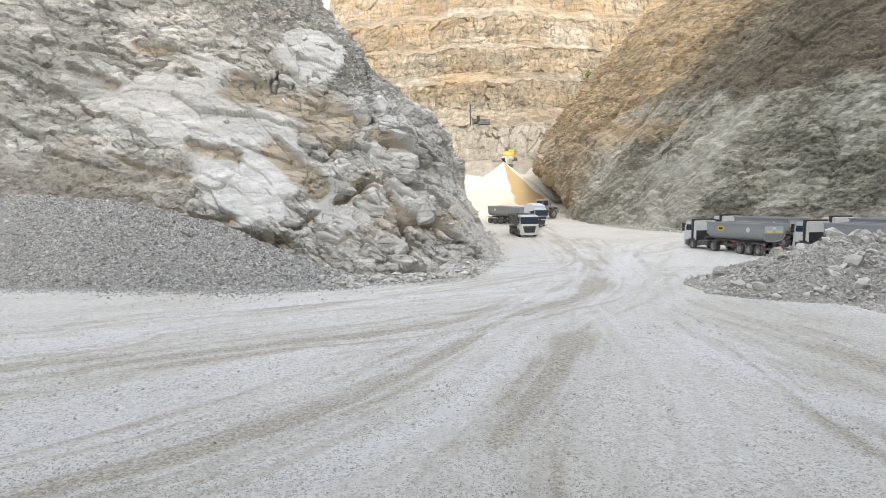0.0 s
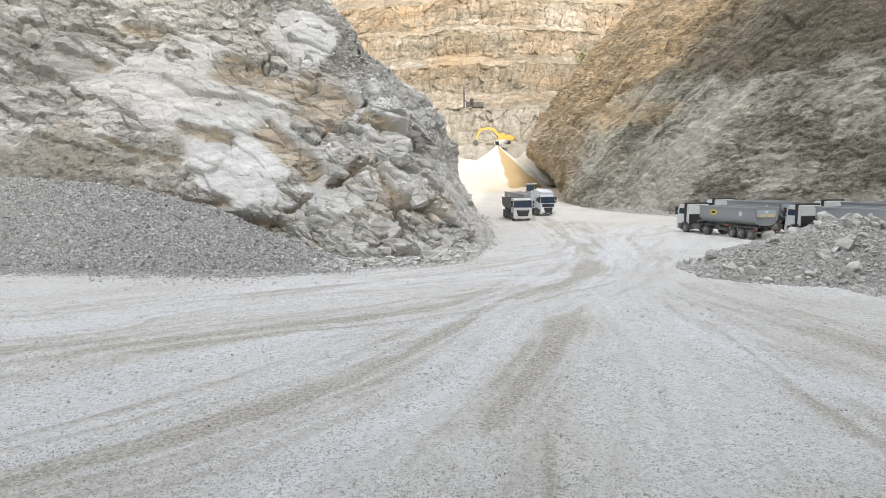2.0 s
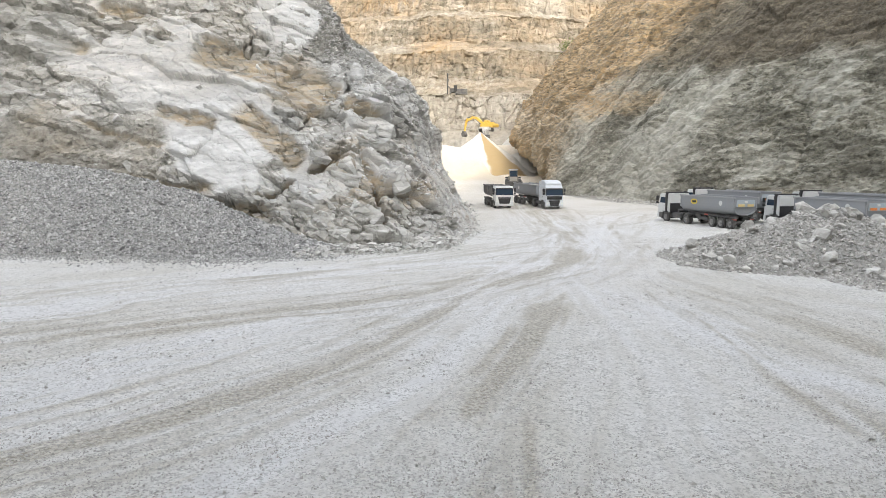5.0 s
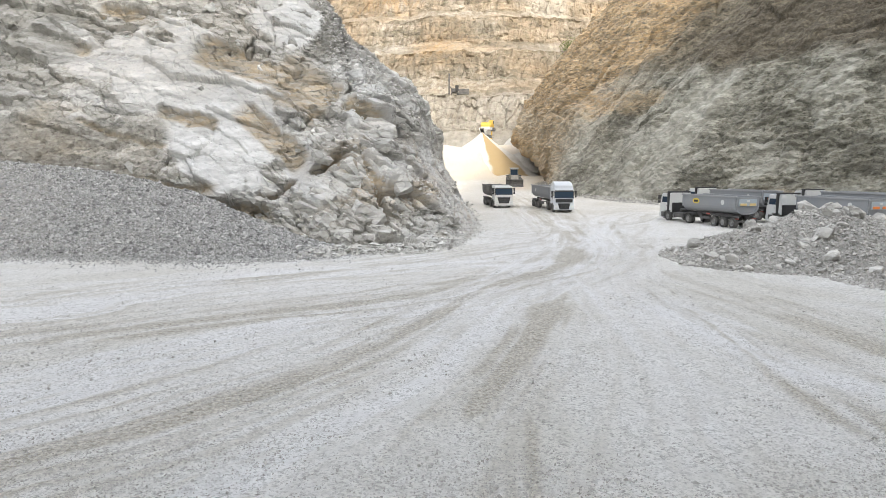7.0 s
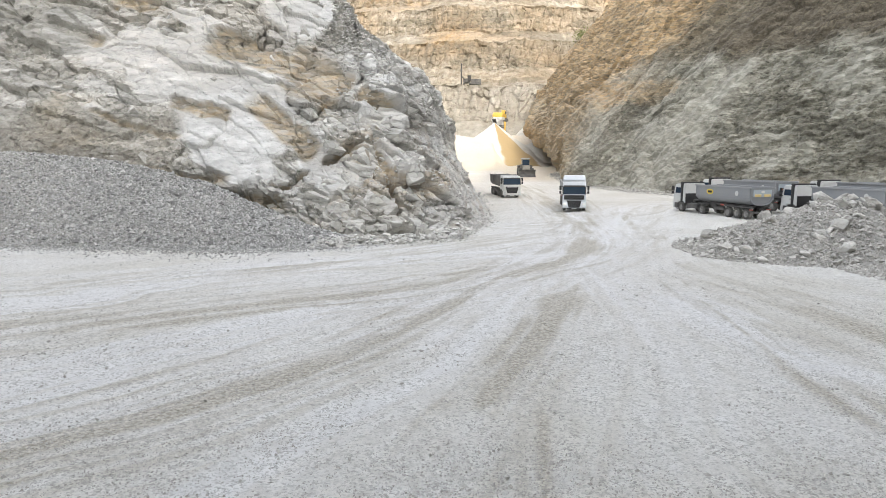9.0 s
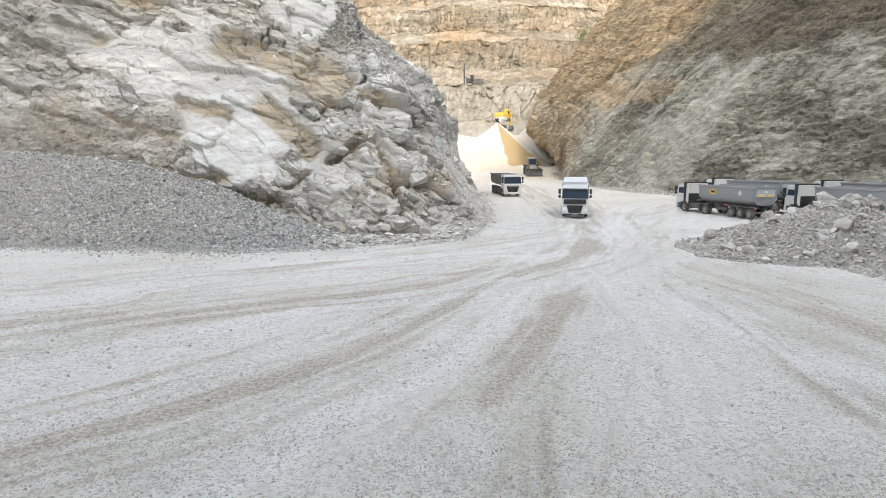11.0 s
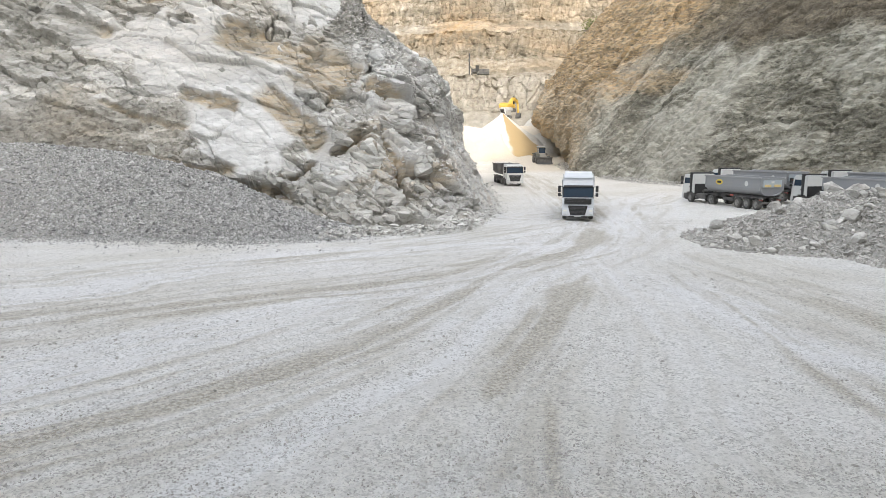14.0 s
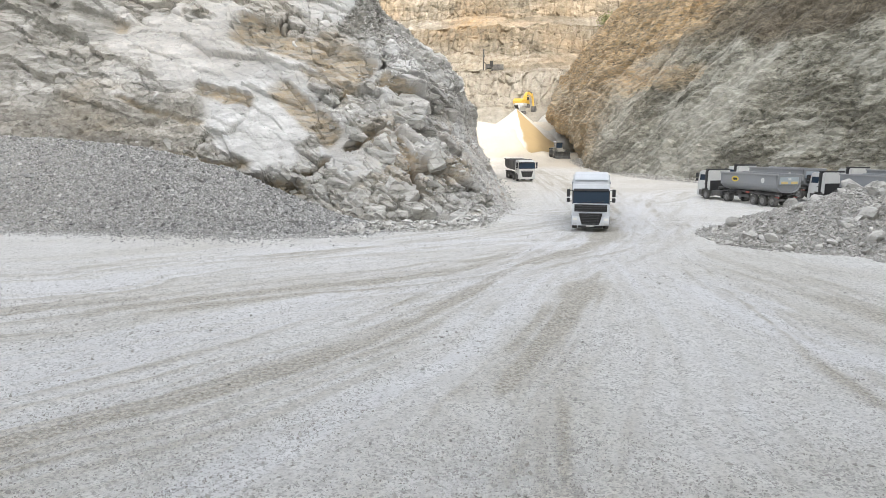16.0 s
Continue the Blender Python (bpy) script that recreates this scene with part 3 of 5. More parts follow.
def build_back_face():
    # benches: a steep face, a level shelf, and the talus at the foot of the next face
    edge = [(-60, 14), (-20, 6), (4, 0), (22, -2), (45, 4), (90, 14)]
    levels = [(200, 9), (212, 17), (218, 28.2), (225, 28.8), (231, 34.5), (235, 44), (242, 44.5), (248, 49), (252, 58.5), (259, 59), (265, 63), (270, 74), (280, 75), (288, 82), (300, 102), (330, 104)]
    lines = [[(x, y0 + dy + 0.012 * k * abs(x - 10), z + 0.03 * dy * (k % 3)) for x, dy in edge] for k, (y0, z) in enumerate(levels)]
    rows = []
    nu = 420
    for a, b in zip(lines[:-1], lines[1:]):
        p, q = even(spline(a, 200), nu), even(spline(b, 200), nu)
        n = 26 if b[0][2] - a[0][2] > 8 else 10
        f = np.linspace(0, 1, n, endpoint=False)[:, None, None]
        rows.append(p[None] * (1 - f) + q[None] * f)
    g = np.concatenate(rows)
    u, v = lengths(g)
    x, z = g[..., 0], g[..., 2]
    steep = np.abs(normals(g)[..., 2]) < 0.55
    relief, tone = fractured(u, v, 75, [(6, 3.4, 0.9), (2.6, 1.6, 0.6)], 403)
    flutes = fbm(u * 0.35, v * 0.06, 405, 4)
    g = g + np.array([0, -1.0, 0.15]) * ((relief + 1.2 * flutes) * np.where(steep, 1.0, 0.25) + 3.0 * fbm(u * 0.05, v * 0.01, 407, 3))[..., None]
    g[..., 2] += 1.6 * fbm(u * 0.12, v * 0.004, 413, 4) + 0.8 * fbm(u * 0.5, v * 0.1, 415, 2) * ~steep
    ochre = np.clip(np.where(steep, 0.30, 0.15) + 1.1 * fbm(u * 0.05, v * 0.09, 409, 4) + 0.3 * step(z, 30, 40) - 0.5 * step(z, 31, 28), 0, 1)
    pale = np.clip(0.6 * step(z, 30, 26) + np.where(steep, 0.0, 0.0) + 0.5 * step(fbm(u * 0.05, v * 0.12, 411, 4), 0.05, 0.5), 0, 1)
    return tagged(grid_object("rock_face_north", g, BACK_ROCK, [("tone", tone), ("pale", pale), ("ochre", ochre), ("dirt", 0 * x)]),
                  "benched ochre and cream limestone quarry wall in the sun", "rock face", kind="structure")


def build_shading_hill():
    # the pit's far side, added unseen behind the viewer to block the sun:
    # high on one hand, low on the other
    foot = [(230, 30, -1), (175, -22, -1), (137, -34, -1), (99, -46, -1), (93, -48, -1), (86, -51, -1), (80, -52, -1), (72, -55, -1), (65, -57, -1), (57, -60, -1), (50, -62, -1), (42, -65, -1), (28, -69, -1), (-25, -88, -1), (-60, -100, -1), (-110, -60, -1), (-130, 10, -1), (-100, 55, -1), (-75, 52, -1)]
    # crest heights set where the shadow ends on floor and faces
    top = [(280, -40, 110), (198, -94, 200), (160, -106, 208), (122, -118, 208), (116, -120, 206), (109, -123, 181), (103, -124, 180), (95, -127, 170), (88, -129, 158), (80, -132, 153), (73, -134, 160), (65, -137, 185), (51, -141, 190), (0, -158, 190), (-70, -190, 110), (-190, -120, 70), (-230, 10, 80), (-200, 110, 95), (-130, 152, 95)]
    g = loft([foot, top], 300, 60)
    u, v = lengths(g)
    relief, tone = fractured(u, v, 20, [(20, 8, 1.2)], 503)
    g = g + normals(g) * relief[..., None]
    o = np.zeros_like(u)
    return tagged(grid_object("shading_hill_south", g, RIGHT_ROCK, [("tone", tone), ("pale", o), ("ochre", o), ("dirt", o)]), "unseen grey limestone hillside added to keep the sun off the pit", "rock face", kind="structure")


build_left_face()
build_right_face()
build_back_face()
build_shading_hill()


# ---- loose stone: heaps, boulders and gravel ----
def heap_material(name, dark, pale, band, scale=3.0):
    m, t, b = shader(name, 0.95)
    fine = noise_out(t, scale, 8, 0.75)
    c = mixed(t, ramped(t, fine, 0.3, 0.7), dark, pale)
    c = mixed(t, attribute(t, "band"), c, band)
    t.links.new(c, b.inputs["Base Color"])
    bumped(t, b, fine, 0.8, 0.15)
    return m


HEAP = heap_material("crushed_stone_heap", (0.22, 0.214, 0.197), (0.44, 0.43, 0.405), (0.37, 0.36, 0.335))
CONE = heap_material("pale_crusher_dust", (0.46, 0.432, 0.375), (0.68, 0.655, 0.60), (0.36, 0.262, 0.135), 0.7)


def hull_mesh(name, seed, material, squash=(1, 1, 0.7), count=14, sharp=0.75):
    """A broken stone about 1 m across."""
    rnd = random.Random(seed)
    bm = bmesh.new()
    for _ in range(count):
        v = Vector((rnd.gauss(0, 1), rnd.gauss(0, 1), rnd.gauss(0, 1))).normalized() * rnd.uniform(sharp, 1.0) * 0.5
        bm.verts.new((v.x * squash[0], v.y * squash[1], v.z * squash[2]))
    bmesh.ops.convex_hull(bm, input=bm.verts)
    bmesh.ops.delete(bm, geom=[v for v in bm.verts if not v.link_faces], context="VERTS")
    bmesh.ops.recalc_face_normals(bm, faces=bm.faces)
    me = bpy.data.meshes.new(name)
    bm.to_mesh(me)
    bm.free()
    me.materials.append(material)
    return me


def stones(name, places, sizes, material, seed, parent=None, flat=0.6):
    """Many small stones in one mesh: jittered eight-sided bits."""
    rng = np.random.default_rng(seed)
    n = len(places)
    base = np.array([(1, 0, 0), (-1, 0, 0), (0, 1, 0), (0, -1, 0), (0, 0, 1), (0, 0, -1)], float)
    tri = np.array([(0, 2, 4), (2, 1, 4), (1, 3, 4), (3, 0, 4), (2, 0, 5), (1, 2, 5), (3, 1, 5), (0, 3, 5)])
    v = base[None] * rng.uniform(0.55, 1.0, (n, 6, 1)) + rng.normal(0, 0.16, (n, 6, 3))
    v[..., 2] *= flat
    v[..., 0] *= rng.uniform(0.8, 1.5, (n, 1))
    q = rng.normal(size=(n, 3)) * (0.45, 0.45, 3.0)
    cz, sz = np.cos(q[:, 2])[:, None], np.sin(q[:, 2])[:, None]
    v = np.stack([v[..., 0] * cz - v[..., 1] * sz, v[..., 0] * sz + v[..., 1] * cz, v[..., 2]], -1)
    cx, sx = np.cos(q[:, 0])[:, None], np.sin(q[:, 0])[:, None]
    v = np.stack([v[..., 0], v[..., 1] * cx - v[..., 2] * sx, v[..., 1] * sx + v[..., 2] * cx], -1)
    v = v * np.asarray(sizes)[:, None, None] * 0.5 + np.asarray(places)[:, None, :]
    t = (tri[None] + 6 * np.arange(n)[:, None, None]).reshape(-1, 3)
    me = bpy.data.meshes.new(name)
    me.vertices.add(n * 6)
    me.vertices.foreach_set("co", v.reshape(-1))
    me.loops.add(t.size)
    me.loops.foreach_set("vertex_index", t.reshape(-1).astype(np.int32))
    me.polygons.add(len(t))
    me.polygons.foreach_set("loop_start", np.arange(0, t.size, 3, dtype=np.int32))
    me.update(calc_edges=True)
    me.polygons.foreach_set("use_smooth", np.zeros(len(t), bool))
    me.materials.append(material)
    ob = new(name, me)
    if parent:
        ob.parent = parent
    return ob


def sample_grid(g, n, rng, weight=None):
    """n places spread over a grid surface."""
    nv, nu = g.shape[:2]
    j, i = rng.uniform(0, nv - 1.001, n), rng.uniform(0, nu - 1.001, n)
    a, b = np.floor(j).astype(int), np.floor(i).astype(int)
    fj, fi = (j - a)[:, None], (i - b)[:, None]
    return (g[a, b] * (1 - fi) + g[a, b + 1] * fi) * (1 - fj) + (g[a + 1, b] * (1 - fi) + g[a + 1, b + 1] * fi) * fj


def build_gravel_bank():
    foot = [(-75, 43.5, -0.15), (-45, 43.8, -0.15), (-28, 43.8, -0.15), (-20, 43.3, -0.15), (-13, 42.3, -0.15), (-8.5, 44.2, -0.15), (-5, 46.6, -0.2)]
    top = [(-75, 54, 6.8), (-45, 53.6, 6.5), (-31, 52.8, 5.9), (-24, 52, 5.3), (-17.5, 50, 3.9), (-12, 48.4, 1.8), (-7, 48.4, 0.3)]
    g = loft([foot, top], 260, 70)
    u, v = lengths(g)
    g = g + normals(g) * (0.5 * fbm(u * 0.12, v * 0.12, 601, 3) + 0.16 * fbm(u * 1.6, v * 1.6, 603, 3))[..., None] * step(v, 0, 1.5)[..., None]
    ob = tagged(grid_object("gravel_bank", g, HEAP, [("band", step(fbm(u * 0.2, v * 0.2, 605, 3), 0.1, 0.5) * 0.5)]), "bank of grey crushed gravel heaped against the rock face", "gravel", kind="stuff")
    rng = np.random.default_rng(11)
    p = sample_grid(g[:, 60:], 52000, rng)
    stones("gravel", p, rng.uniform(0.09, 0.22, len(p)) * rng.choice([1, 1, 1, 1, 1, 1.7, 2.6], len(p), p=[0.2, 0.2, 0.2, 0.2, 0.1, 0.08, 0.02]), GRAVEL, 12, ob, 0.85)
    # stones that rolled off its foot
    n = 7000
    k = rng.integers(60, g.shape[1], n)
    p = g[0, k] + np.stack([rng.normal(0, 0.3, n), -rng.exponential(0.9, n), np.zeros(n)], 1)
    p[:, 2] = floor_height(p[:, 0], p[:, 1]) + 0.02
    stones("gravel", p, rng.uniform(0.05, 0.15, n), GRAVEL, 13, ob, 0.85)


CHIPS = gravel_material("limestone_chips", (0.32, 0.307, 0.28), (0.64, 0.625, 0.59))


# chips for the west flank and foot, lightened to offset weak light there
PALE_CHIPS = gravel_material("pale_limestone_chips", (0.48, 0.465, 0.43), (0.74, 0.73, 0.71))


def build_floor_gravel():
    rng = np.random.default_rng(21)
    n = 95000
    y = 7.5 + 48 * rng.random(n) ** 1.6
    x = (rng.random(n) - 0.5) * 1.5 * (y + 2)
    keep = (smooth_noise(x * 0.5, y * 0.35, 77) + 0.6 * rng.random(n)) > 0.12
    x, y = x[keep], y[keep]
    p = np.stack([x, y, np.zeros_like(x)], 1)
    size = rng.uniform(0.02, 0.055, len(x)) * rng.choice([1, 1, 1, 1, 1, 1, 1.4, 2.0, 2.6], len(x), p=[0.15] * 6 + [0.06, 0.03, 0.01])
    p[:, 2] = floor_height(x, y) + size * 0.1
    tagged(stones("loose_stones", p, size, CHIPS, 22, None, 0.8), "scattered small limestone chips on the quarry floor", "gravel", kind="stuff")


def build_cliff_debris():
    # broken bits at the foot of the west face
    rng = np.random.default_rng(31)
    line = spline([(-9, 45.4, 0), (-5, 46.6, 0), (-1.5, 48.2, 0), (0.2, 51.5, 0), (1.0, 58, 0), (2.0, 68, 0), (2.2, 85, 0), (2.2, 100, 0)], 200)
    k = rng.integers(0, 200, 6500)
    off = np.abs(rng.normal(0, 1.0, len(k)))
    p = line[k].copy()
    turn = np.clip((line[k, 1] - 50) / 10, 0, 1)
    p[:, 0] += off * (0.25 + 0.5 * turn) + rng.normal(0, 0.5, len(k))
    p[:, 1] -= off * (1.0 - turn) - rng.normal(0, 0.5, len(k))
    size = rng.uniform(0.08, 0.30, len(k)) * np.exp(-off * 0.35) * rng.choice([1, 1, 1, 1, 2.2], len(k))
    p[:, 2] = floor_height(p[:, 0], p[:, 1]) + np.clip(0.5 - 0.45 * off, 0, 1) * rng.random(len(k)) + size * 0.15
    tagged(stones("fallen_stones", p, size, PALE_CHIPS, 32), "loose broken limestone fallen at the foot of the face", "rubble", kind="stuff")


def build_east_debris():
    # pale spoil and stones along the foot of the east face
    rng = np.random.default_rng(35)
    line = spline([(20.0, 146, 0), (19.5, 128, 0), (23.0, 113, 0), (29.5, 100.5, 0), (40.5, 89, 0), (54, 75, 0)], 240)
    k = rng.integers(0, 240, 5000)
    off = np.abs(rng.normal(0, 1.1, len(k)))
    p = line[k].copy()
    p[:, 0] -= 0.75 * off - 0.9 + rng.normal(0, 0.4, len(k))
    p[:, 1] -= 0.65 * off - 0.7 + rng.normal(0, 0.4, len(k))
    size = rng.uniform(0.10, 0.40, len(k)) * np.exp(-off * 0.3)
    p[:, 2] = floor_height(p[:, 0], p[:, 1]) + np.clip(0.6 - 0.5 * off, 0, 1) * rng.random(len(k)) + size * 0.1
    tagged(stones("spoil", p, size, CHIPS, 36), "pale broken stone along the foot of the quarry face", "rubble", kind="stuff")


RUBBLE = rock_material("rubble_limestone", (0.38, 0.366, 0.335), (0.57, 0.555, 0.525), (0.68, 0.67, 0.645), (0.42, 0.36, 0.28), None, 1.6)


RUBBLE_BITS = gravel_material("rubble_bits", (0.30, 0.288, 0.265), (0.60, 0.585, 0.55))


def rubble_height(x, y):
    a, b = (x - 24.3) * 0.80 + (y - 43.8) * 0.30, (y - 43.8) * 0.80 - (x - 24.3) * 0.30
    d = np.sqrt((a / 8.8) ** 2 + (b / 7.2) ** 2) + 0.10 * fbm(x * 0.35, y * 0.35, 701, 3)
    c, e = x - 33.5, y - 33.5
    d2 = np.sqrt((c / 13.5) ** 2 + (e / 8.5) ** 2) + 0.1 * fbm(x * 0.3, y * 0.3, 703, 3)
    return np.maximum(3.15 * np.clip(1 - d, -0.08, 1) ** 1.0, 2.6 * np.clip(1 - d2, -0.1, 1)) + 0.25 * fbm(x * 0.8, y * 0.8, 705, 3) * (d < 1)


def build_rubble():
    x, y = np.meshgrid(np.linspace(9, 47, 210), np.linspace(24, 54, 170))
    g = np.stack([x, y, rubble_height(x, y) - 0.03], -1)
    heap = tagged(grid_object("rubble_mound", g, HEAP, [("band", 0 * x + 0.5)]), "heap of broken pale limestone blocks and rubble on the quarry floor", "rubble")
    rng = np.random.default_rng(41)
    shapes = [hull_mesh("stone", 50 + k, RUBBLE, (1.0, rng.uniform(0.6, 0.9), rng.uniform(0.4, 0.7)), 16, 0.8) for k in range(10)]
    placed = [(23.2, 44.8, 1.8), (24.4, 44.6, 1.4), (25.6, 44.4, 1.5), (25.0, 42.6, 1.7), (23.2, 42.4, 1.1), (21.6, 39.6, 1.6), (20.2, 39.0, 1.3), (26.8, 43.0, 1.2), (21.4, 45.0, 1.2), (27.6, 42.6, 1.0)]
    n = 0
    while n < 270:
        if n < len(placed):
            px, py, s = placed[n]
        else:
            px, py = rng.uniform(12.5, 30), rng.uniform(29, 49)
            s = 0.28 + 0.9 * rng.random() ** 3
        h = float(rubble_height(np.array([px]), np.array([py]))[0])
        if h < 0.05:
            continue
        ob = new("stone", shapes[n % 10])
        ob.parent = heap
        ob.matrix_basis = pose(px, py, h + 0.12 * s, rng.uniform(-35, 35), rng.uniform(-35, 35), rng.uniform(0, 360)) @ Matrix.Diagonal((s, s, s, 1))
        n += 1
    p = np.stack([rng.uniform(10, 42, 115000), rng.uniform(26, 52, 115000), np.zeros(115000)], 1)
    p[:, 2] = rubble_height(p[:, 0], p[:, 1])
    p = p[p[:, 2] > -0.12]
    p[:, 2] = np.maximum(p[:, 2], 0.02)
    size = 0.06 + 0.34 * rng.random(len(p)) ** 5
    tagged(stones("rubble", p, size, RUBBLE_BITS, 42, heap, 0.85), kind="stuff")


def build_cone():
    # the crusher's heap: dust with a fresh fall of ochre sand down one side
    a, r = np.meshgrid(np.linspace(math.pi * 0.95, math.pi * 2.15, 120), np.linspace(0, 1, 60))
    wob = 1 + 0.10 * fbm(a * 1.2, r * 2, 801, 3)
    x, y = 10.2 + np.cos(a) * r * 17 * wob, 185.5 + np.sin(a) * r * 21 * wob
    z = 15.0 - 13.6 * r * (1 - 0.12 * r) + 0.5 * fbm(x * 0.4, y * 0.4, 803, 4) * r + 0.9 * fbm(x * 0.9, y * 0.9, 807, 3) * r * step(a, 4.6, 4.2)
    q = a + 0.06 * fbm(r * 8, a, 805, 3)
    band = step(q, 4.78, 4.84) * step(q, 5.52, 5.42)
    tagged(grid_object("crusher_heap", np.stack([x, y, z], -1)[:, ::-1], CONE, [("band", band[:, ::-1])], smooth=True), "tall cone of pale crushed stone with a fall of ochre sand", "stone heap", kind="stuff")


def build_dust_pile():
    x, y = np.meshgrid(np.linspace(7, 29, 110), np.linspace(174, 200, 110))
    d = np.hypot((x - 20.5) / 10, (y - 197) / 21)
    z = 4.6 + 11.0 * np.clip(1 - d, 0, 1) ** 0.85 + 0.45 * fbm(x * 0.5, y * 0.5, 811, 4) * (d < 1)
    tagged(grid_object("dust_pile", np.stack([x, y, z], -1), CONE, [("band", 0 * x)]), "low pile of white crushed stone beside the crusher", "stone heap", kind="stuff")


build_gravel_bank()
build_dust_pile()
build_floor_gravel()
build_cliff_debris()
build_east_debris()
build_rubble()
build_cone()


# ---- blocks that stand out of the west face ----
def slab_mesh(name, seed, material, size):
    """An angular block: a skewed box with broken corners, about 1 m long."""
    rnd = random.Random(seed)
    bm = bmesh.new()
    for sx in (-1, 1):
        for sy in (-1, 1):
            for sz in (-1, 1):
                for _ in range(2):
                    p = [sx * 0.5 + rnd.uniform(-0.30, 0.06) * sx, sy * 0.5 + rnd.uniform(-0.32, 0.06) * sy, sz * 0.5 + rnd.uniform(-0.26, 0.04) * sz]
                    bm.verts.new([a * b for a, b in zip(p, size)])
    bmesh.ops.convex_hull(bm, input=bm.verts)
    bmesh.ops.delete(bm, geom=[v for v in bm.verts if not v.link_faces], context="VERTS")
    bmesh.ops.recalc_face_normals(bm, faces=bm.faces)
    me = bpy.data.meshes.new(name)
    bm.to_mesh(me)
    bm.free()
    me.materials.append(material)
    return me


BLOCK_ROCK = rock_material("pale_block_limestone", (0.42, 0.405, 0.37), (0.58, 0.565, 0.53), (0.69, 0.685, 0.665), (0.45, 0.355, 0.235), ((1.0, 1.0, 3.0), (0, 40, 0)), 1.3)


def build_blocks():
    face = bpy.data.objects["rock_face_west"]
    rng = np.random.default_rng(61)
    co = np.empty(len(face.data.vertices) * 3)
    face.data.vertices.foreach_get("co", co)
    co = co.reshape(-1, 3)
    nrm = np.empty(len(face.data.vertices) * 3)
    face.data.vertex_normals.foreach_get("vector", nrm)
    nrm = nrm.reshape(-1, 3)
    shapes = [slab_mesh("rock_block", 300 + k, BLOCK_ROCK, (1.0, rng.uniform(0.6, 0.9), rng.uniform(0.3, 0.6))) for k in range(14)]
    zones = [  # x from, to; z from, to; how many; size
        (-15, -2, 0.3, 4.0, 90, 0.3, 1.5), (-11.5, -2.5, 1.5, 9.5, 85, 0.5, 2.3), (-36, -12, 2.5, 20, 22, 0.4, 1.2), (-30, -12, 16, 25, 80, 0.4, 1.5)]
    for x0, x1, z0, z1, count, small, large in zones:
        pick = np.flatnonzero((co[:, 0] > x0) & (co[:, 0] < x1) & (co[:, 2] > z0) & (co[:, 2] < z1) & (co[:, 1] < 75))
        for i in rng.choice(pick, count, replace=False):
            s = small + (large - small) * rng.random() ** 2
            p = co[i] - nrm[i] * 0.26 * s
            ob = new("rock_block", shapes[int(rng.integers(14))])
            ob.parent = face
            ob.matrix_basis = pose(*p, rng.uniform(-30, 30) + 20, 24 + rng.uniform(-28, 28), rng.uniform(-50, 50)) @ Matrix.Diagonal((s * 1.25, s, s, 1))
    # loose scree on the upper slope
    pick = np.flatnonzero((co[:, 0] > -34) & (co[:, 0] < -8) & (co[:, 2] > 13) & (co[:, 2] < 27) & (co[:, 1] < 80) & ((co[:, 0] + 13) * 0.62 + co[:, 2] - 14 > 3.0)
                          & (((co[:, 0] + 13.9) / 2.9) ** 2 + ((co[:, 2] - 18.6) / 3.0) ** 2 > 1))
    p = co[rng.choice(pick, 7000)] + rng.normal(0, 0.08, (7000, 3))
    tagged(stones("scree", p, rng.uniform(0.12, 0.5, 7000) * rng.choice([1, 1, 0.6], 7000), CHIPS, 62, face), "loose grey scree", kind="stuff")
    pick = np.flatnonzero((co[:, 0] > -10) & (co[:, 1] > 50) & (co[:, 1] < 125) & (co[:, 2] > 0.2) & (co[:, 2] < 16) & (nrm[:, 2] > 0.05))
    p = co[rng.choice(pick, 5000)] + rng.normal(0, 0.06, (5000, 3))
    tagged(stones("flank_stones", p, rng.uniform(0.08, 0.30, 5000) * rng.choice([1, 1, 1, 1.8], 5000), PALE_CHIPS, 64, face), "loose pale stone fallen over the flank", kind="stuff")


build_blocks()


# ---- vehicles ----
def paint(name, colour, rough=0.45, metal=0.0, dusty=0.35):
    """Painted or bare metal with quarry dust on it."""
    m, t, b = shader(name, rough, metal)
    film = noise_out(t, 1.7, 6, 0.7)
    fine = noise_out(t, 12.0, 5, 0.7)
    c = mixed(t, ramped(t, film, 0.30, 0.75, (0.05 * dusty, dusty)), colour, (0.50, 0.48, 0.44))
    c = mixed(t, ramped(t, fine, 0.4, 0.7, (0.0, 0.12)), c, tuple(0.6 * a for a in colour))
    t.links.new(c, b.inputs["Base Color"])
    t.links.new(ramped(t, film, 0.3, 0.7, (rough, min(1.0, rough + 0.35))), b.inputs["Roughness"])
    return m


WHITE = paint("white_cab_paint", (0.62, 0.65, 0.69), 0.35, 0, 0.15)
SILVER = paint("silver_white_cab_paint", (0.62, 0.63, 0.62), 0.4, 0, 0.2)
STEEL = paint("grey_tipper_steel", (0.27, 0.285, 0.305), 0.5, 0.2, 0.30)
RIM_STEEL = paint("worn_rim_steel", (0.34, 0.35, 0.365), 0.45, 0.3, 0.3)
DARK_STEEL = paint("dark_tipper_steel", (0.085, 0.085, 0.085), 0.5, 0.2, 0.30)
BLACK = paint("black_plastic", (0.016, 0.016, 0.018), 0.55, 0, 0.06)
CHASSIS = paint("dusty_chassis", (0.04, 0.04, 0.042), 0.7, 0.1, 0.32)
RUBBER = paint("dusty_rubber", (0.025, 0.025, 0.025), 0.85, 0, 0.34)
RIM = paint("dusty_wheel_rim", (0.22, 0.22, 0.22), 0.6, 0.4, 0.6)
YELLOW = paint("yellow_machine_paint", (0.62, 0.38, 0.03), 0.45, 0, 0.2)
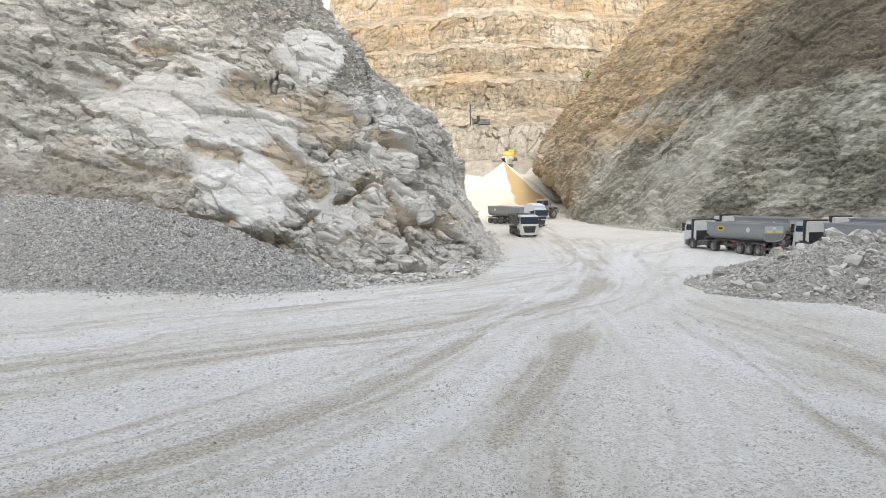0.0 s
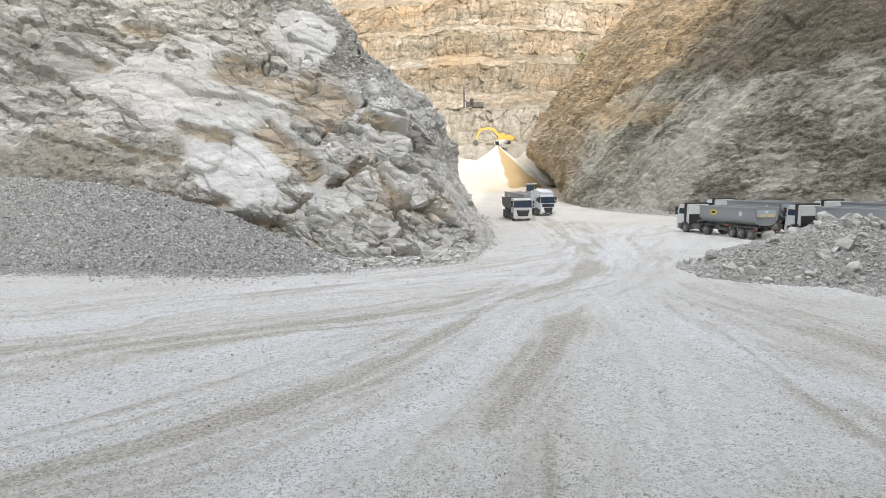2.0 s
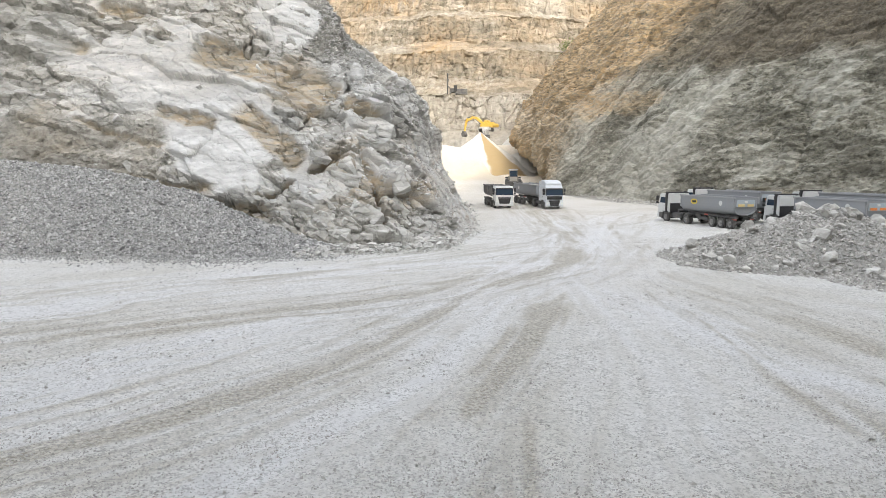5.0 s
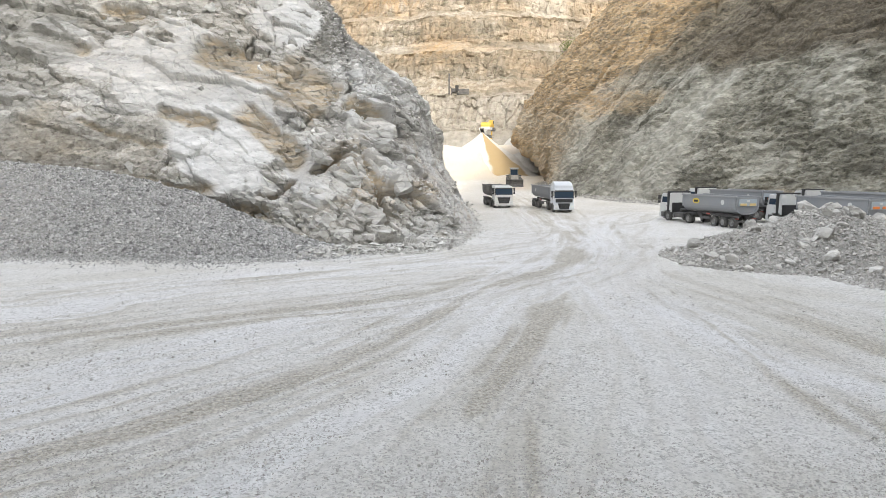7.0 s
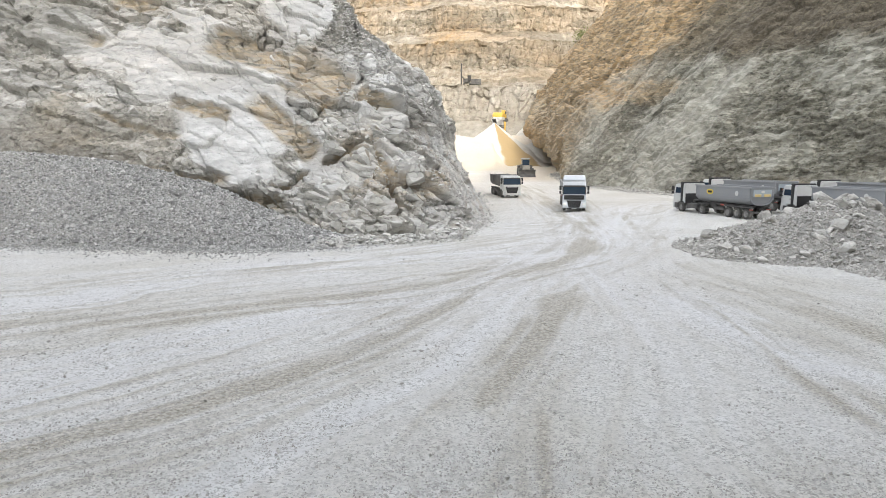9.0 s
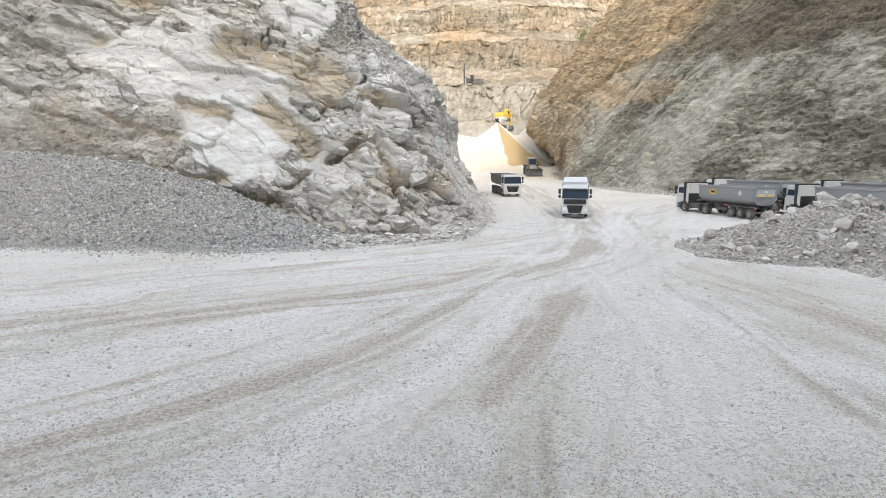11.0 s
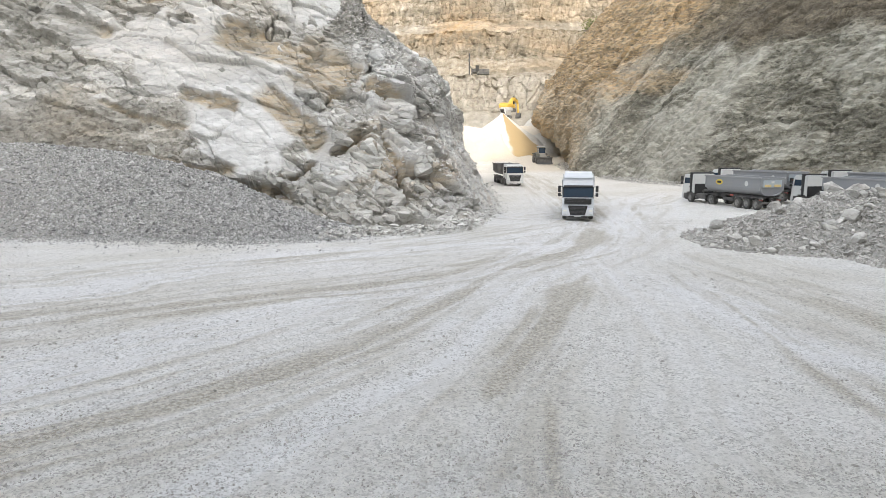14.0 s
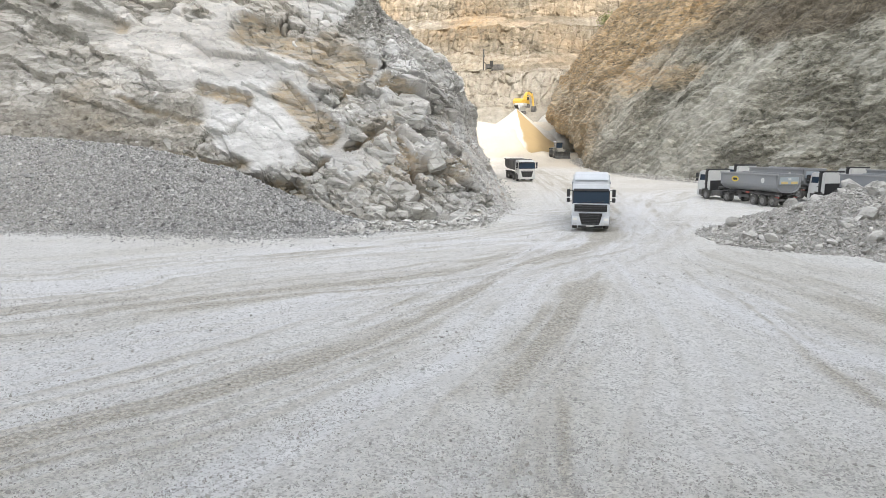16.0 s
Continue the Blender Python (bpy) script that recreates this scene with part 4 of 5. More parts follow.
DULL_YELLOW = paint("dusty_machine_paint", (0.20, 0.185, 0.15), 0.6, 0, 0.45)
ORANGE = paint("orange_reflector", (0.75, 0.22, 0.04), 0.4, 0, 0.1)
AMBER = paint("yellow_marking", (0.70, 0.52, 0.06), 0.5, 0, 0.1)
PALE_AMBER = paint("pale_yellow_sign", (0.66, 0.50, 0.20), 0.45, 0, 0.2)
CHROME = paint("grey_grille_trim", (0.07, 0.074, 0.08), 0.3, 0.5, 0.06)


def glass():
    m, t, b = shader("dark_windscreen", 0.06)
    b.inputs["Base Color"].default_value = (0.030, 0.048, 0.075, 1)
    b.inputs["Specular IOR Level"].default_value = 0.7
    return m


def lamp_glow():
    m, t, b = shader("headlight_lens", 0.15)
    b.inputs["Base Color"].default_value = (0.6, 0.6, 0.58, 1)
    b.inputs["Emission Color"].default_value = (1.0, 0.96, 0.88, 1)
    b.inputs["Emission Strength"].default_value = 0.12
    return m


def lens():
    m, t, b = shader("unlit_headlight_lens", 0.15)
    b.inputs["Base Color"].default_value = (0.55, 0.56, 0.57, 1)
    return m


GLASS, GLOW, LENS = glass(), lamp_glow(), lens()


def part(name, bm, material, parent, label=""):
    bmesh.ops.recalc_face_normals(bm, faces=bm.faces)
    me = bpy.data.meshes.new(name)
    bm.to_mesh(me)
    bm.free()
    me.materials.append(material)
    ob = new(name, me)
    ob.parent = parent
    return tagged(ob, label)


def soften(bm, bevel):
    if bevel:
        bmesh.ops.bevel(bm, geom=list(bm.edges), offset=bevel, segments=2, profile=0.6, affect="EDGES", clamp_overlap=True)
    return bm


def box(x0, x1, y0, y1, z0, z1, bevel=0.02, bm=None):
    b = bmesh.new()
    bmesh.ops.create_cube(b, size=1.0)
    bmesh.ops.transform(b, matrix=Matrix.Translation(((x0 + x1) / 2, (y0 + y1) / 2, (z0 + z1) / 2)) @ Matrix.Diagonal((x1 - x0, y1 - y0, z1 - z0, 1)), verts=b.verts)
    soften(b, bevel)
    return joined(bm, b)


def joined(bm, b):
    if bm is None:
        return b
    me = bpy.data.meshes.new("tmp")
    b.to_mesh(me)
    bm.from_mesh(me)
    b.free()
    bpy.data.meshes.remove(me)
    return bm


def prism(profile, x0, x1, bevel=0.03, bm=None, x0_top=None, taper=0.0):
    """A side view (y, z) drawn across from x0 to x1. taper: how much narrower each side is at the top."""
    zs = [z for _, z in profile]
    lo, hi = min(zs), max(zs)
    b = bmesh.new()
    sides = []
    for x, sign in ((x0, 1), (x1, -1)):
        sides.append([b.verts.new((x + sign * taper * (z - lo) / (hi - lo), y, z)) for y, z in profile])
    n = len(profile)
    b.faces.new(sides[0])
    b.faces.new(sides[1][::-1])
    for k in range(n):
        b.faces.new((sides[0][k], sides[1][k], sides[1][(k + 1) % n], sides[0][(k + 1) % n]))
    bmesh.ops.recalc_face_normals(b, faces=b.faces)
    soften(b, bevel)
    return joined(bm, b)


def tube(p, q, r, bm=None, sides=10):
    b = bmesh.new()
    p, q = Vector(p), Vector(q)
    bmesh.ops.create_cone(b, cap_ends=True, segments=sides, radius1=r, radius2=r, depth=(q - p).length)
    bmesh.ops.transform(b, matrix=Matrix.Translation((p + q) / 2) @ (q - p).to_track_quat("Z", "Y").to_matrix().to_4x4(), verts=b.verts)
    return joined(bm, b)


def lathe(profile, sides=28):
    """Turned about the x axis: profile of (x, radius)."""
    b = bmesh.new()
    rings = []
    for x, r in profile:
        rings.append([b.verts.new((x, r * math.cos(2 * math.pi * k / sides), r * math.sin(2 * math.pi * k / sides))) for k in range(sides)])
    for a, c in zip(rings[:-1], rings[1:]):
        for k in range(sides):
            b.faces.new((a[k], a[(k + 1) % sides], c[(k + 1) % sides], c[k]))
    b.faces.new(rings[0])
    b.faces.new(rings[-1][::-1])
    return b


def wheel(parent, x, y, r=0.5, width=0.34, name="wheel", rim=RIM):
    """A wheel on its axle end; the parts are tyre and rim."""
    w = width / 2
    sign = 1 if x > 0 else -1
    hub = part(name, lathe([(-w * 0.2, 0.10), (w * 0.2, 0.10)], 12), CHASSIS, parent)
    hub.matrix_basis = pose(x, y, r)
    part("tyre", lathe([(-w, r * 0.60), (-w, r * 0.90), (-w * 0.75, r), (w * 0.75, r), (w, r * 0.90), (w, r * 0.60), (w * 0.8, r * 0.56), (-w * 0.8, r * 0.56)]), RUBBER, hub)
    o = sign * w
    disc = [(o * 0.55, r * 0.585), (o * 0.92, r * 0.57), (o * 0.80, r * 0.50), (o * 0.45, r * 0.36), (o * 0.70, r * 0.24), (o * 1.05, r * 0.20), (o * 1.05, r * 0.08)]
    part("rim", lathe(disc, 24), rim, hub)
    return hub


def mirror_part(cab, side):
    for z, y in ((2.62, -1.18), (1.92, -1.18)):
        part("mirror_arm", tube((side * 1.18, y, z), (side * 1.42, -1.21, z), 0.025), BLACK, cab)
    part("mirror", box(side * 1.44 - 0.11, side * 1.44 + 0.11, -1.30, -1.12, 2.20, 2.70, 0.05), BLACK, cab, "tall black mirror housing")
    part("wide_mirror", box(side * 1.44 - 0.11, side * 1.44 + 0.11, -1.30, -1.12, 1.86, 2.14, 0.05), BLACK, cab, "small black mirror housing")


def cab_parts(truck, body, high, lit, mask):
    """The cab over the front axle, which is at y = 0; it looks along -y. high: a sleeper cab with a roof fairing. mask: one black grille panel."""
    top = 3.02 if high else 2.92
    front = [(-1.38, 0.95), (-1.40, 1.75), (-1.22, 2.62), (-1.02, top), (0.95 if high else 0.66, top + 0.04), (0.95 if high else 0.66, 0.98), (0.55, 0.98), (0.50, 1.12), (-0.52, 1.12), (-0.58, 0.95)]
    cab = part("cab", prism(front, -1.22, 1.22, 0.05, taper=0.05), body, truck)
    if high:
        fair = [(-1.00, top), (-0.78, 3.42), (-0.20, 3.66), (0.80, 3.76), (0.92, 3.72), (0.92, top)]
        part("roof_fairing", prism(fair, -1.14, 1.14, 0.08, taper=0.07), body, cab)
        part("fairing_lip", prism([(-1.03, 3.30), (-0.80, 3.44), (-0.74, 3.44), (-0.86, 3.30)], -1.08, 1.08, 0.02), body, cab, "raised lip across the roof fairing")
    # windscreen, set on the sloping front
    part("windscreen", prism([(-1.405, 1.80), (-1.245, 2.58), (-1.20, 2.58), (-1.36, 1.80)], -1.13, 1.13, 0.015), GLASS, cab, "dark tinted windscreen")
    for side in (-1, 1):
        part("windscreen_pillar", prism([(-1.415, 1.74), (-1.245, 2.62), (-1.19, 2.62), (-1.36, 1.74)], side * 1.15 - 0.035, side * 1.15 + 0.035, 0.01), BLACK, cab, "black windscreen edge")
    part("sun_visor", prism([(-1.30, 2.57), (-1.34, 2.61), (-1.18, 2.74), (-1.12, 2.70)], -1.12, 1.12, 0.02), BLACK, cab, "dark tinted sun visor")
    wiper = tube((-0.70, -1.43, 1.80), (0.0, -1.39, 1.93), 0.014)
    part("wiper", wiper, BLACK, cab)
    part("wiper", tube((0.15, -1.43, 1.80), (0.82, -1.39, 1.93), 0.014), BLACK, cab)
    if mask:
        part("grille", prism([(-1.515, 0.66), (-1.53, 1.24), (-1.46, 1.52), (-1.36, 1.52), (-1.36, 0.66)], -0.66, 0.66, 0.03, taper=-0.22), BLACK, cab, "black radiator grille")
        for k in range(4):
            part("grille_bar", box(-0.62, 0.62, -1.545, -1.515, 0.78 + 0.13 * k, 0.80 + 0.13 * k, 0.004), CHROME, cab)
        part("emblem_bar", box(-0.72, 0.72, -1.50, -1.45, 1.40, 1.44, 0.01), RIM_STEEL, cab)
    else:
        part("grille_panel", prism([(-1.418, 1.26), (-1.415, 1.73), (-1.36, 1.73), (-1.36, 1.26)], -1.04, 1.04, 0.01), BLACK, cab, "black upper grille panel")
        for k in range(3):
            part("grille_slot", box(-1.02, 1.02, -1.425, -1.37, 1.30 + 0.145 * k, 1.39 + 0.145 * k, 0.015), BLACK, cab, "black grille slot")
            part("grille_bar", box(-0.98, 0.98, -1.445, -1.415, 1.305 + 0.145 * k, 1.325 + 0.145 * k, 0.005), CHROME, cab)
        part("lower_grille", prism([(-1.515, 0.42), (-1.53, 1.16), (-1.36, 1.16), (-1.36, 0.42)], -0.56, 0.56, 0.03, taper=-0.20), BLACK, cab, "black mesh lower grille")
        for k in range(6):
            part("grille_bar", box(-0.56, 0.56, -1.55, -1.51, 0.50 + 0.105 * k, 0.53 + 0.105 * k, 0.005), CHROME, cab)
        part("name_plate", box(-0.98, -0.55, -1.452, -1.42, 1.63, 1.70, 0.005), CHROME, cab, "chrome bar of lettering too small to read")
        part("name_plate", box(0.62, 0.98, -1.452, -1.42, 1.63, 1.70, 0.005), CHROME, cab, "chrome bar of lettering too small to read")
    # bumper in three pieces round the grille
    part("bumper", prism([(-1.46, 0.36), (-1.50, 0.62), (-1.46, 0.97), (-1.0, 0.97), (-0.70, 0.62), (-0.70, 0.36)], -1.21, 1.21, 0.04), body, truck)
    part("bumper_skirt", box(-0.78, 0.78, -1.44, -1.20, 0.22, 0.345, 0.03), BLACK, truck)
    for side in (-1, 1):
        part("headlight", prism([(-1.515, 0.70), (-1.50, 0.85), (-1.40, 0.85), (-1.40, 0.70)], 0.84 if side > 0 else -1.12, 1.12 if side > 0 else -0.84, 0.03), GLOW if lit else LENS, truck, "lit headlight" if lit else "unlit headlight")
        part("fog_lamp", box(side * 0.98 - 0.12, side * 0.98 + 0.12, -1.505, -1.44, 0.42, 0.54, 0.02), LENS, truck)
        mirror_part(cab, side)
        part("side_window", prism([(-1.10, 1.86), (-0.98, 2.55), (-0.10, 2.55), (-0.10, 1.86)], side * 1.13, side * 1.195, 0.01), GLASS, cab, "dark side window")
        part("door_handle", box(side * 1.19, side * 1.235, -0.22, -0.02, 1.60, 1.65, 0.01), BLACK, cab)
        part("door_seam", box(side * 1.19, side * 1.222, 0.02, 0.04, 1.10, 2.60, 0.0), CHASSIS, cab)
        part("cab_step", box(side * 1.02, side * 1.24, -1.10, -0.56, 0.40, 0.95, 0.03), CHASSIS, truck)
        part("mudguard", prism([(-0.62, 0.70), (-0.42, 1.02), (0.0, 1.14), (0.42, 1.02), (0.62, 0.70), (0.56, 0.70), (0.38, 0.96), (0.0, 1.06), (-0.38, 0.96), (-0.56, 0.70)], side * 0.86, side * 1.23, 0.0), CHASSIS, truck)
    part("number_plate", box(-0.26, 0.26, -1.50, -1.44, 0.30, 0.38, 0.005), SILVER, truck, "plain pale plate")
    return cab


def frame_parts(truck, length):
    for side in (-1, 1):
        part("frame_rail", box(side * 0.42 - 0.05, side * 0.42 + 0.05, -1.0, length, 0.78, 1.02, 0.01), CHASSIS, truck)


def intake(truck):
    """A black air duct that wraps up the cab's sides behind the doors and over its roof."""
    for side in (-1, 1):
        part("air_duct", prism([(0.02, 0.98), (-0.02, 2.85), (0.10, 3.10), (0.42, 3.10), (0.34, 2.85), (0.30, 0.98)], side * 1.10, side * 1.29, 0.05), BLACK, truck, "black air duct up the cab side")
    part("roof_duct", prism([(-0.12, 3.00), (0.0, 3.14), (0.40, 3.14), (0.44, 2.98)], -1.26, 1.26, 0.05), BLACK, truck, "black duct over the cab roof")


def tractor(name, body, high, lit, label):
    truck = tagged(new(name), label, "truck", "articulated trucks")
    cab_parts(truck, body, high, lit, False)
    frame_parts(truck, 4.7)
    for side in (-1, 1):
        wheel(truck, side * 1.02, 0.0)
        wheel(truck, side * 0.95, 3.6, width=0.60)
        part("fuel_tank", prism([(1.0, 0.48), (1.0, 0.98), (2.7, 0.98), (2.7, 0.48)], side * 0.52, side * 1.16, 0.10), CHASSIS, truck)
        part("rear_mudguard", prism([(3.0, 0.9), (3.1, 1.10), (4.1, 1.10), (4.2, 0.9), (4.14, 0.9), (4.06, 1.04), (3.14, 1.04), (3.06, 0.9)], side * 0.64, side * 1.24, 0.0), CHASSIS, truck)
    part("coupling_plate", box(-0.50, 0.50, 3.0, 4.2, 1.08, 1.20, 0.03), CHASSIS, truck)
    if not high:
        intake(truck)
        part("rear_panel", box(-1.12, 1.12, 0.655, 0.72, 0.98, 1.95, 0.02), BLACK, truck, "black lower rear panel of the cab")
        part("air_tank", tube((-0.5, 1.3, 1.22), (0.5, 1.3, 1.22), 0.17), CHASSIS, truck)
    else:
        part("air_tank", tube((-0.4, 1.4, 1.2), (0.4, 1.4, 1.2), 0.18), CHROME, truck)
        for side in (-1, 1):
            part("side_deflector", box(side * 1.14, side * 1.20, 0.95, 1.45, 1.0, 3.55, 0.02), body, truck)
    return truck


def half_pipe(length, w, z0, z1, wall=0.07, nose=0.5, ends=True):
    """An open tipping body: a rounded trough with a rim, front and tail closed."""
    arc = []
    for k in range(17):
        a = math.pi * k / 16
        cx = -math.cos(a)
        zz = max(0.0, math.sin(a)) ** 0.75
        arc.append((w * (abs(cx) ** 0.75) * (1 if cx > 0 else -1), z0 + (z1 - z0) * 0.60 * (1 - zz)))
    outer = [(-w, z1)] + arc + [(w, z1)]
    inner = [(x * (w - wall) / w, z + wall * (1 if 0 < k < len(outer) - 1 else 0)) for k, (x, z) in enumerate(outer)]
    b = bmesh.new()
    n = len(outer)
    ring = []
    for y in (0.0, length):
        ring.append(([b.verts.new((x, y, z)) for x, z in outer], [b.verts.new((x, y, z)) for x, z in inner]))
    for k in range(n - 1):
        b.faces.new((ring[0][0][k], ring[0][0][k + 1], ring[1][0][k + 1], ring[1][0][k]))
        b.faces.new((ring[0][1][k], ring[1][1][k], ring[1][1][k + 1], ring[0][1][k + 1]))
    for k in (0, n - 1):
        b.faces.new((ring[0][0][k], ring[1][0][k], ring[1][1][k], ring[0][1][k]))
    for e in (0, 1):
        for k in range(n - 1):
            b.faces.new((ring[e][0][k], ring[e][0][k + 1], ring[e][1][k + 1], ring[e][1][k]))
    return b, outer


def end_plate(outer, y0, y1, shrink=0.97, lean=0.0):
    b = bmesh.new()
    zt = outer[0][1]
    a = [b.verts.new((x * shrink, y0 + lean * (z - zt), z)) for x, z in outer]
    c = [b.verts.new((x * shrink, y1 + lean * (z - zt), z)) for x, z in outer]
    b.faces.new(a)
    b.faces.new(c[::-1])
    for k in range(len(a)):
        j = (k + 1) % len(a)
        b.faces.new((a[k], c[k], c[j], a[j]))
    return b


def load_part(body, w, y0, y1, z, seed):
    x, y = np.meshgrid(np.linspace(-w, w, 14), np.linspace(y0, y1, 30))
    f = (y - y0) / (y1 - y0)
    h = z + 0.35 * np.sin(np.pi * f) * np.cos(x / w * 1.4) + 0.12 * fbm(x * 2, y * 2, seed, 3)
    ob = grid_object("load", np.stack([x, y, h], -1), HEAP, [("band", 0 * x)], body)
    return tagged(ob, "load of pale crushed stone")


def trailer(name, label, markings, loaded, mark_tail=ORANGE):
    """A tipping semi-trailer behind its kingpin, which is at the origin; it reaches back along +y."""
    t = tagged(new(name), label, "trailer", "tipping trailers")
    b, outer = half_pipe(8.1, 1.24, 1.28, 2.92)
    body = part("tipping_body", b, STEEL, t)
    body.matrix_basis = pose(0, -0.85, 0)
    for side in (-1, 1):
        part("rim_rail", box(side * 1.27 - 0.07, side * 1.27 + 0.07, -0.12, 8.22, 2.84, 2.98, 0.02), RIM_STEEL, body)
        for y in (0.05, 8.0):
            part("body_rib", box(side * 1.25 - 0.05, side * 1.25 + 0.05, y - 0.05, y + 0.05, 1.75, 2.86, 0.01), STEEL, body)
        part("round_sign", lathe([(side * 1.252, 0.0), (side * 1.252, 0.24), (side * 1.262, 0.24)], 20), SILVER, body, "small pale round sign").matrix_basis = pose(0, 6.2, 2.34)
        if markings:
            sign = part("oval_sign", lathe([(side * 1.254, 0.0), (side * 1.254, 0.46), (side * 1.264, 0.46)], 26), AMBER, body, "yellow and black oval sign with unreadable lettering")
            sign.matrix_basis = pose(0, 2.2, 2.34) @ Matrix.Diagonal((1, 1.15, 0.58, 1))
            part("sign_lettering", box(side * 1.264, side * 1.272, -0.26, 0.26, -0.18, 0.18, 0.01), BLACK, sign, "black bar of unreadable lettering")
    part("front_wall", end_plate(outer, -0.06, 0.06), STEEL, body)
    gate = part("tailgate", end_plate(outer, 8.08, 8.20, 1.0, 0.22), STEEL, body)
    part("tailgate_panel", box(-0.98, 0.98, 8.05, 8.16, 2.06, 2.74, 0.03), paint("pale_tailgate_paint", (0.36, 0.42, 0.47), 0.45, 0.05, 0.2), gate, "paler blue-grey tailgate panel")
    for side in (-1, 1):
        part("tail_sign", box(side * 0.50 - 0.34, side * 0.50 + 0.34, 8.10, 8.20, 2.10, 2.32, 0.01), mark_tail, gate, "orange reflective sign plate" if mark_tail is ORANGE else "yellow reflective sign plate")
    part("tail_badge", box(-0.16, 0.16, 8.13, 8.20, 2.44, 2.62, 0.02), SILVER, gate)
    if loaded:
        load_part(body, 1.15, 0.1, 7.9, 2.62, 901)
    for side in (-1, 1):
        part("frame_rail", box(side * 0.48 - 0.06, side * 0.48 + 0.06, -0.6, 7.0, 1.05, 1.26, 0.01), CHASSIS, t)
        part("side_guard", box(side * 1.16 - 0.03, side * 1.16 + 0.03, 1.9, 3.5, 0.62, 0.92, 0.02), CHASSIS, t)
        part("landing_leg", box(side * 0.70 - 0.08, side * 0.70 + 0.08, 1.5, 1.7, 0.35, 1.1, 0.02), CHASSIS, t)
        part("reflector", box(side * 1.20 - 0.02, side * 1.20 + 0.02, 3.0, 3.5, 1.10, 1.24, 0.0), paint("red_reflector", (0.45, 0.05, 0.03), 0.4), t, "red side reflector")
        for k in range(3):
            wheel(t, side * 1.04, 4.1 + 1.31 * k, width=0.40)
            part("mudguard", prism([(3.5 + 1.31 * k, 1.0), (3.7 + 1.31 * k, 1.12), (4.5 + 1.31 * k, 1.12), (4.7 + 1.31 * k, 1.0), (4.5 + 1.31 * k, 1.07), (3.7 + 1.31 * k, 1.07)], side * 0.84, side * 1.24, 0.0), CHASSIS, t)
        part("tail_lamp", box(side * 0.95 - 0.2, side * 0.95 + 0.2, 7.0, 7.08, 0.80, 0.94, 0.01), paint("red_tail_lamp", (0.35, 0.03, 0.02), 0.3), t)
    part("rear_bar", box(-1.2, 1.2, 7.0, 7.12, 0.55, 0.72, 0.02), CHASSIS, t)
    return t


def tipper_truck():
    """A rigid four-axle tipper."""
    truck = tagged(new("tipper_truck"), "white-cab four-axle tipper truck with a dark steel body", "truck")
    cab_parts(truck, SILVER, False, False, True)
    frame_parts(truck, 6.6)
    for side in (-1, 1):
        for y in (0.0, 1.9):
            wheel(truck, side * 1.02, y)
        for y in (4.5, 5.85):
            wheel(truck, side * 0.95, y, width=0.58)
        part("side_guard", box(side * 1.14 - 0.04, side * 1.14 + 0.04, 2.6, 3.9, 0.55, 0.95, 0.03), CHASSIS, truck)
        part("rear_mudguard", prism([(3.9, 0.95), (4.0, 1.14), (6.4, 1.14), (6.5, 0.95), (6.4, 1.08), (4.0, 1.08)], side * 0.66, side * 1.24, 0.0), CHASSIS, truck)
    b, outer = half_pipe(6.1, 1.24, 1.25, 2.82)
    body = part("tipping_body", b, DARK_STEEL, truck)
    body.matrix_basis = pose(0, 0.95, 0)
    part("front_wall", end_plate(outer, -0.06, 0.06), DARK_STEEL, body)
    part("tailgate", end_plate(outer, 6.06, 6.16), DARK_STEEL, body)
    part("cab_guard", prism([(-0.75, 2.98), (-0.75, 3.06), (0.10, 3.06), (0.10, 2.80), (0.02, 2.80), (0.02, 2.98)], -1.10, 1.10, 0.02), DARK_STEEL, body)
    for side in (-1, 1):
        part("rim_rail", box(side * 1.27 - 0.06, side * 1.27 + 0.06, -0.1, 6.2, 2.74, 2.88, 0.02), DARK_STEEL, body)
        for k in range(4):
            part("body_rib", box(side * 1.25 - 0.05, side * 1.25 + 0.05, 0.6 + 1.6 * k, 0.7 + 1.6 * k, 1.8, 2.76, 0.01), DARK_STEEL, body)
    return truck


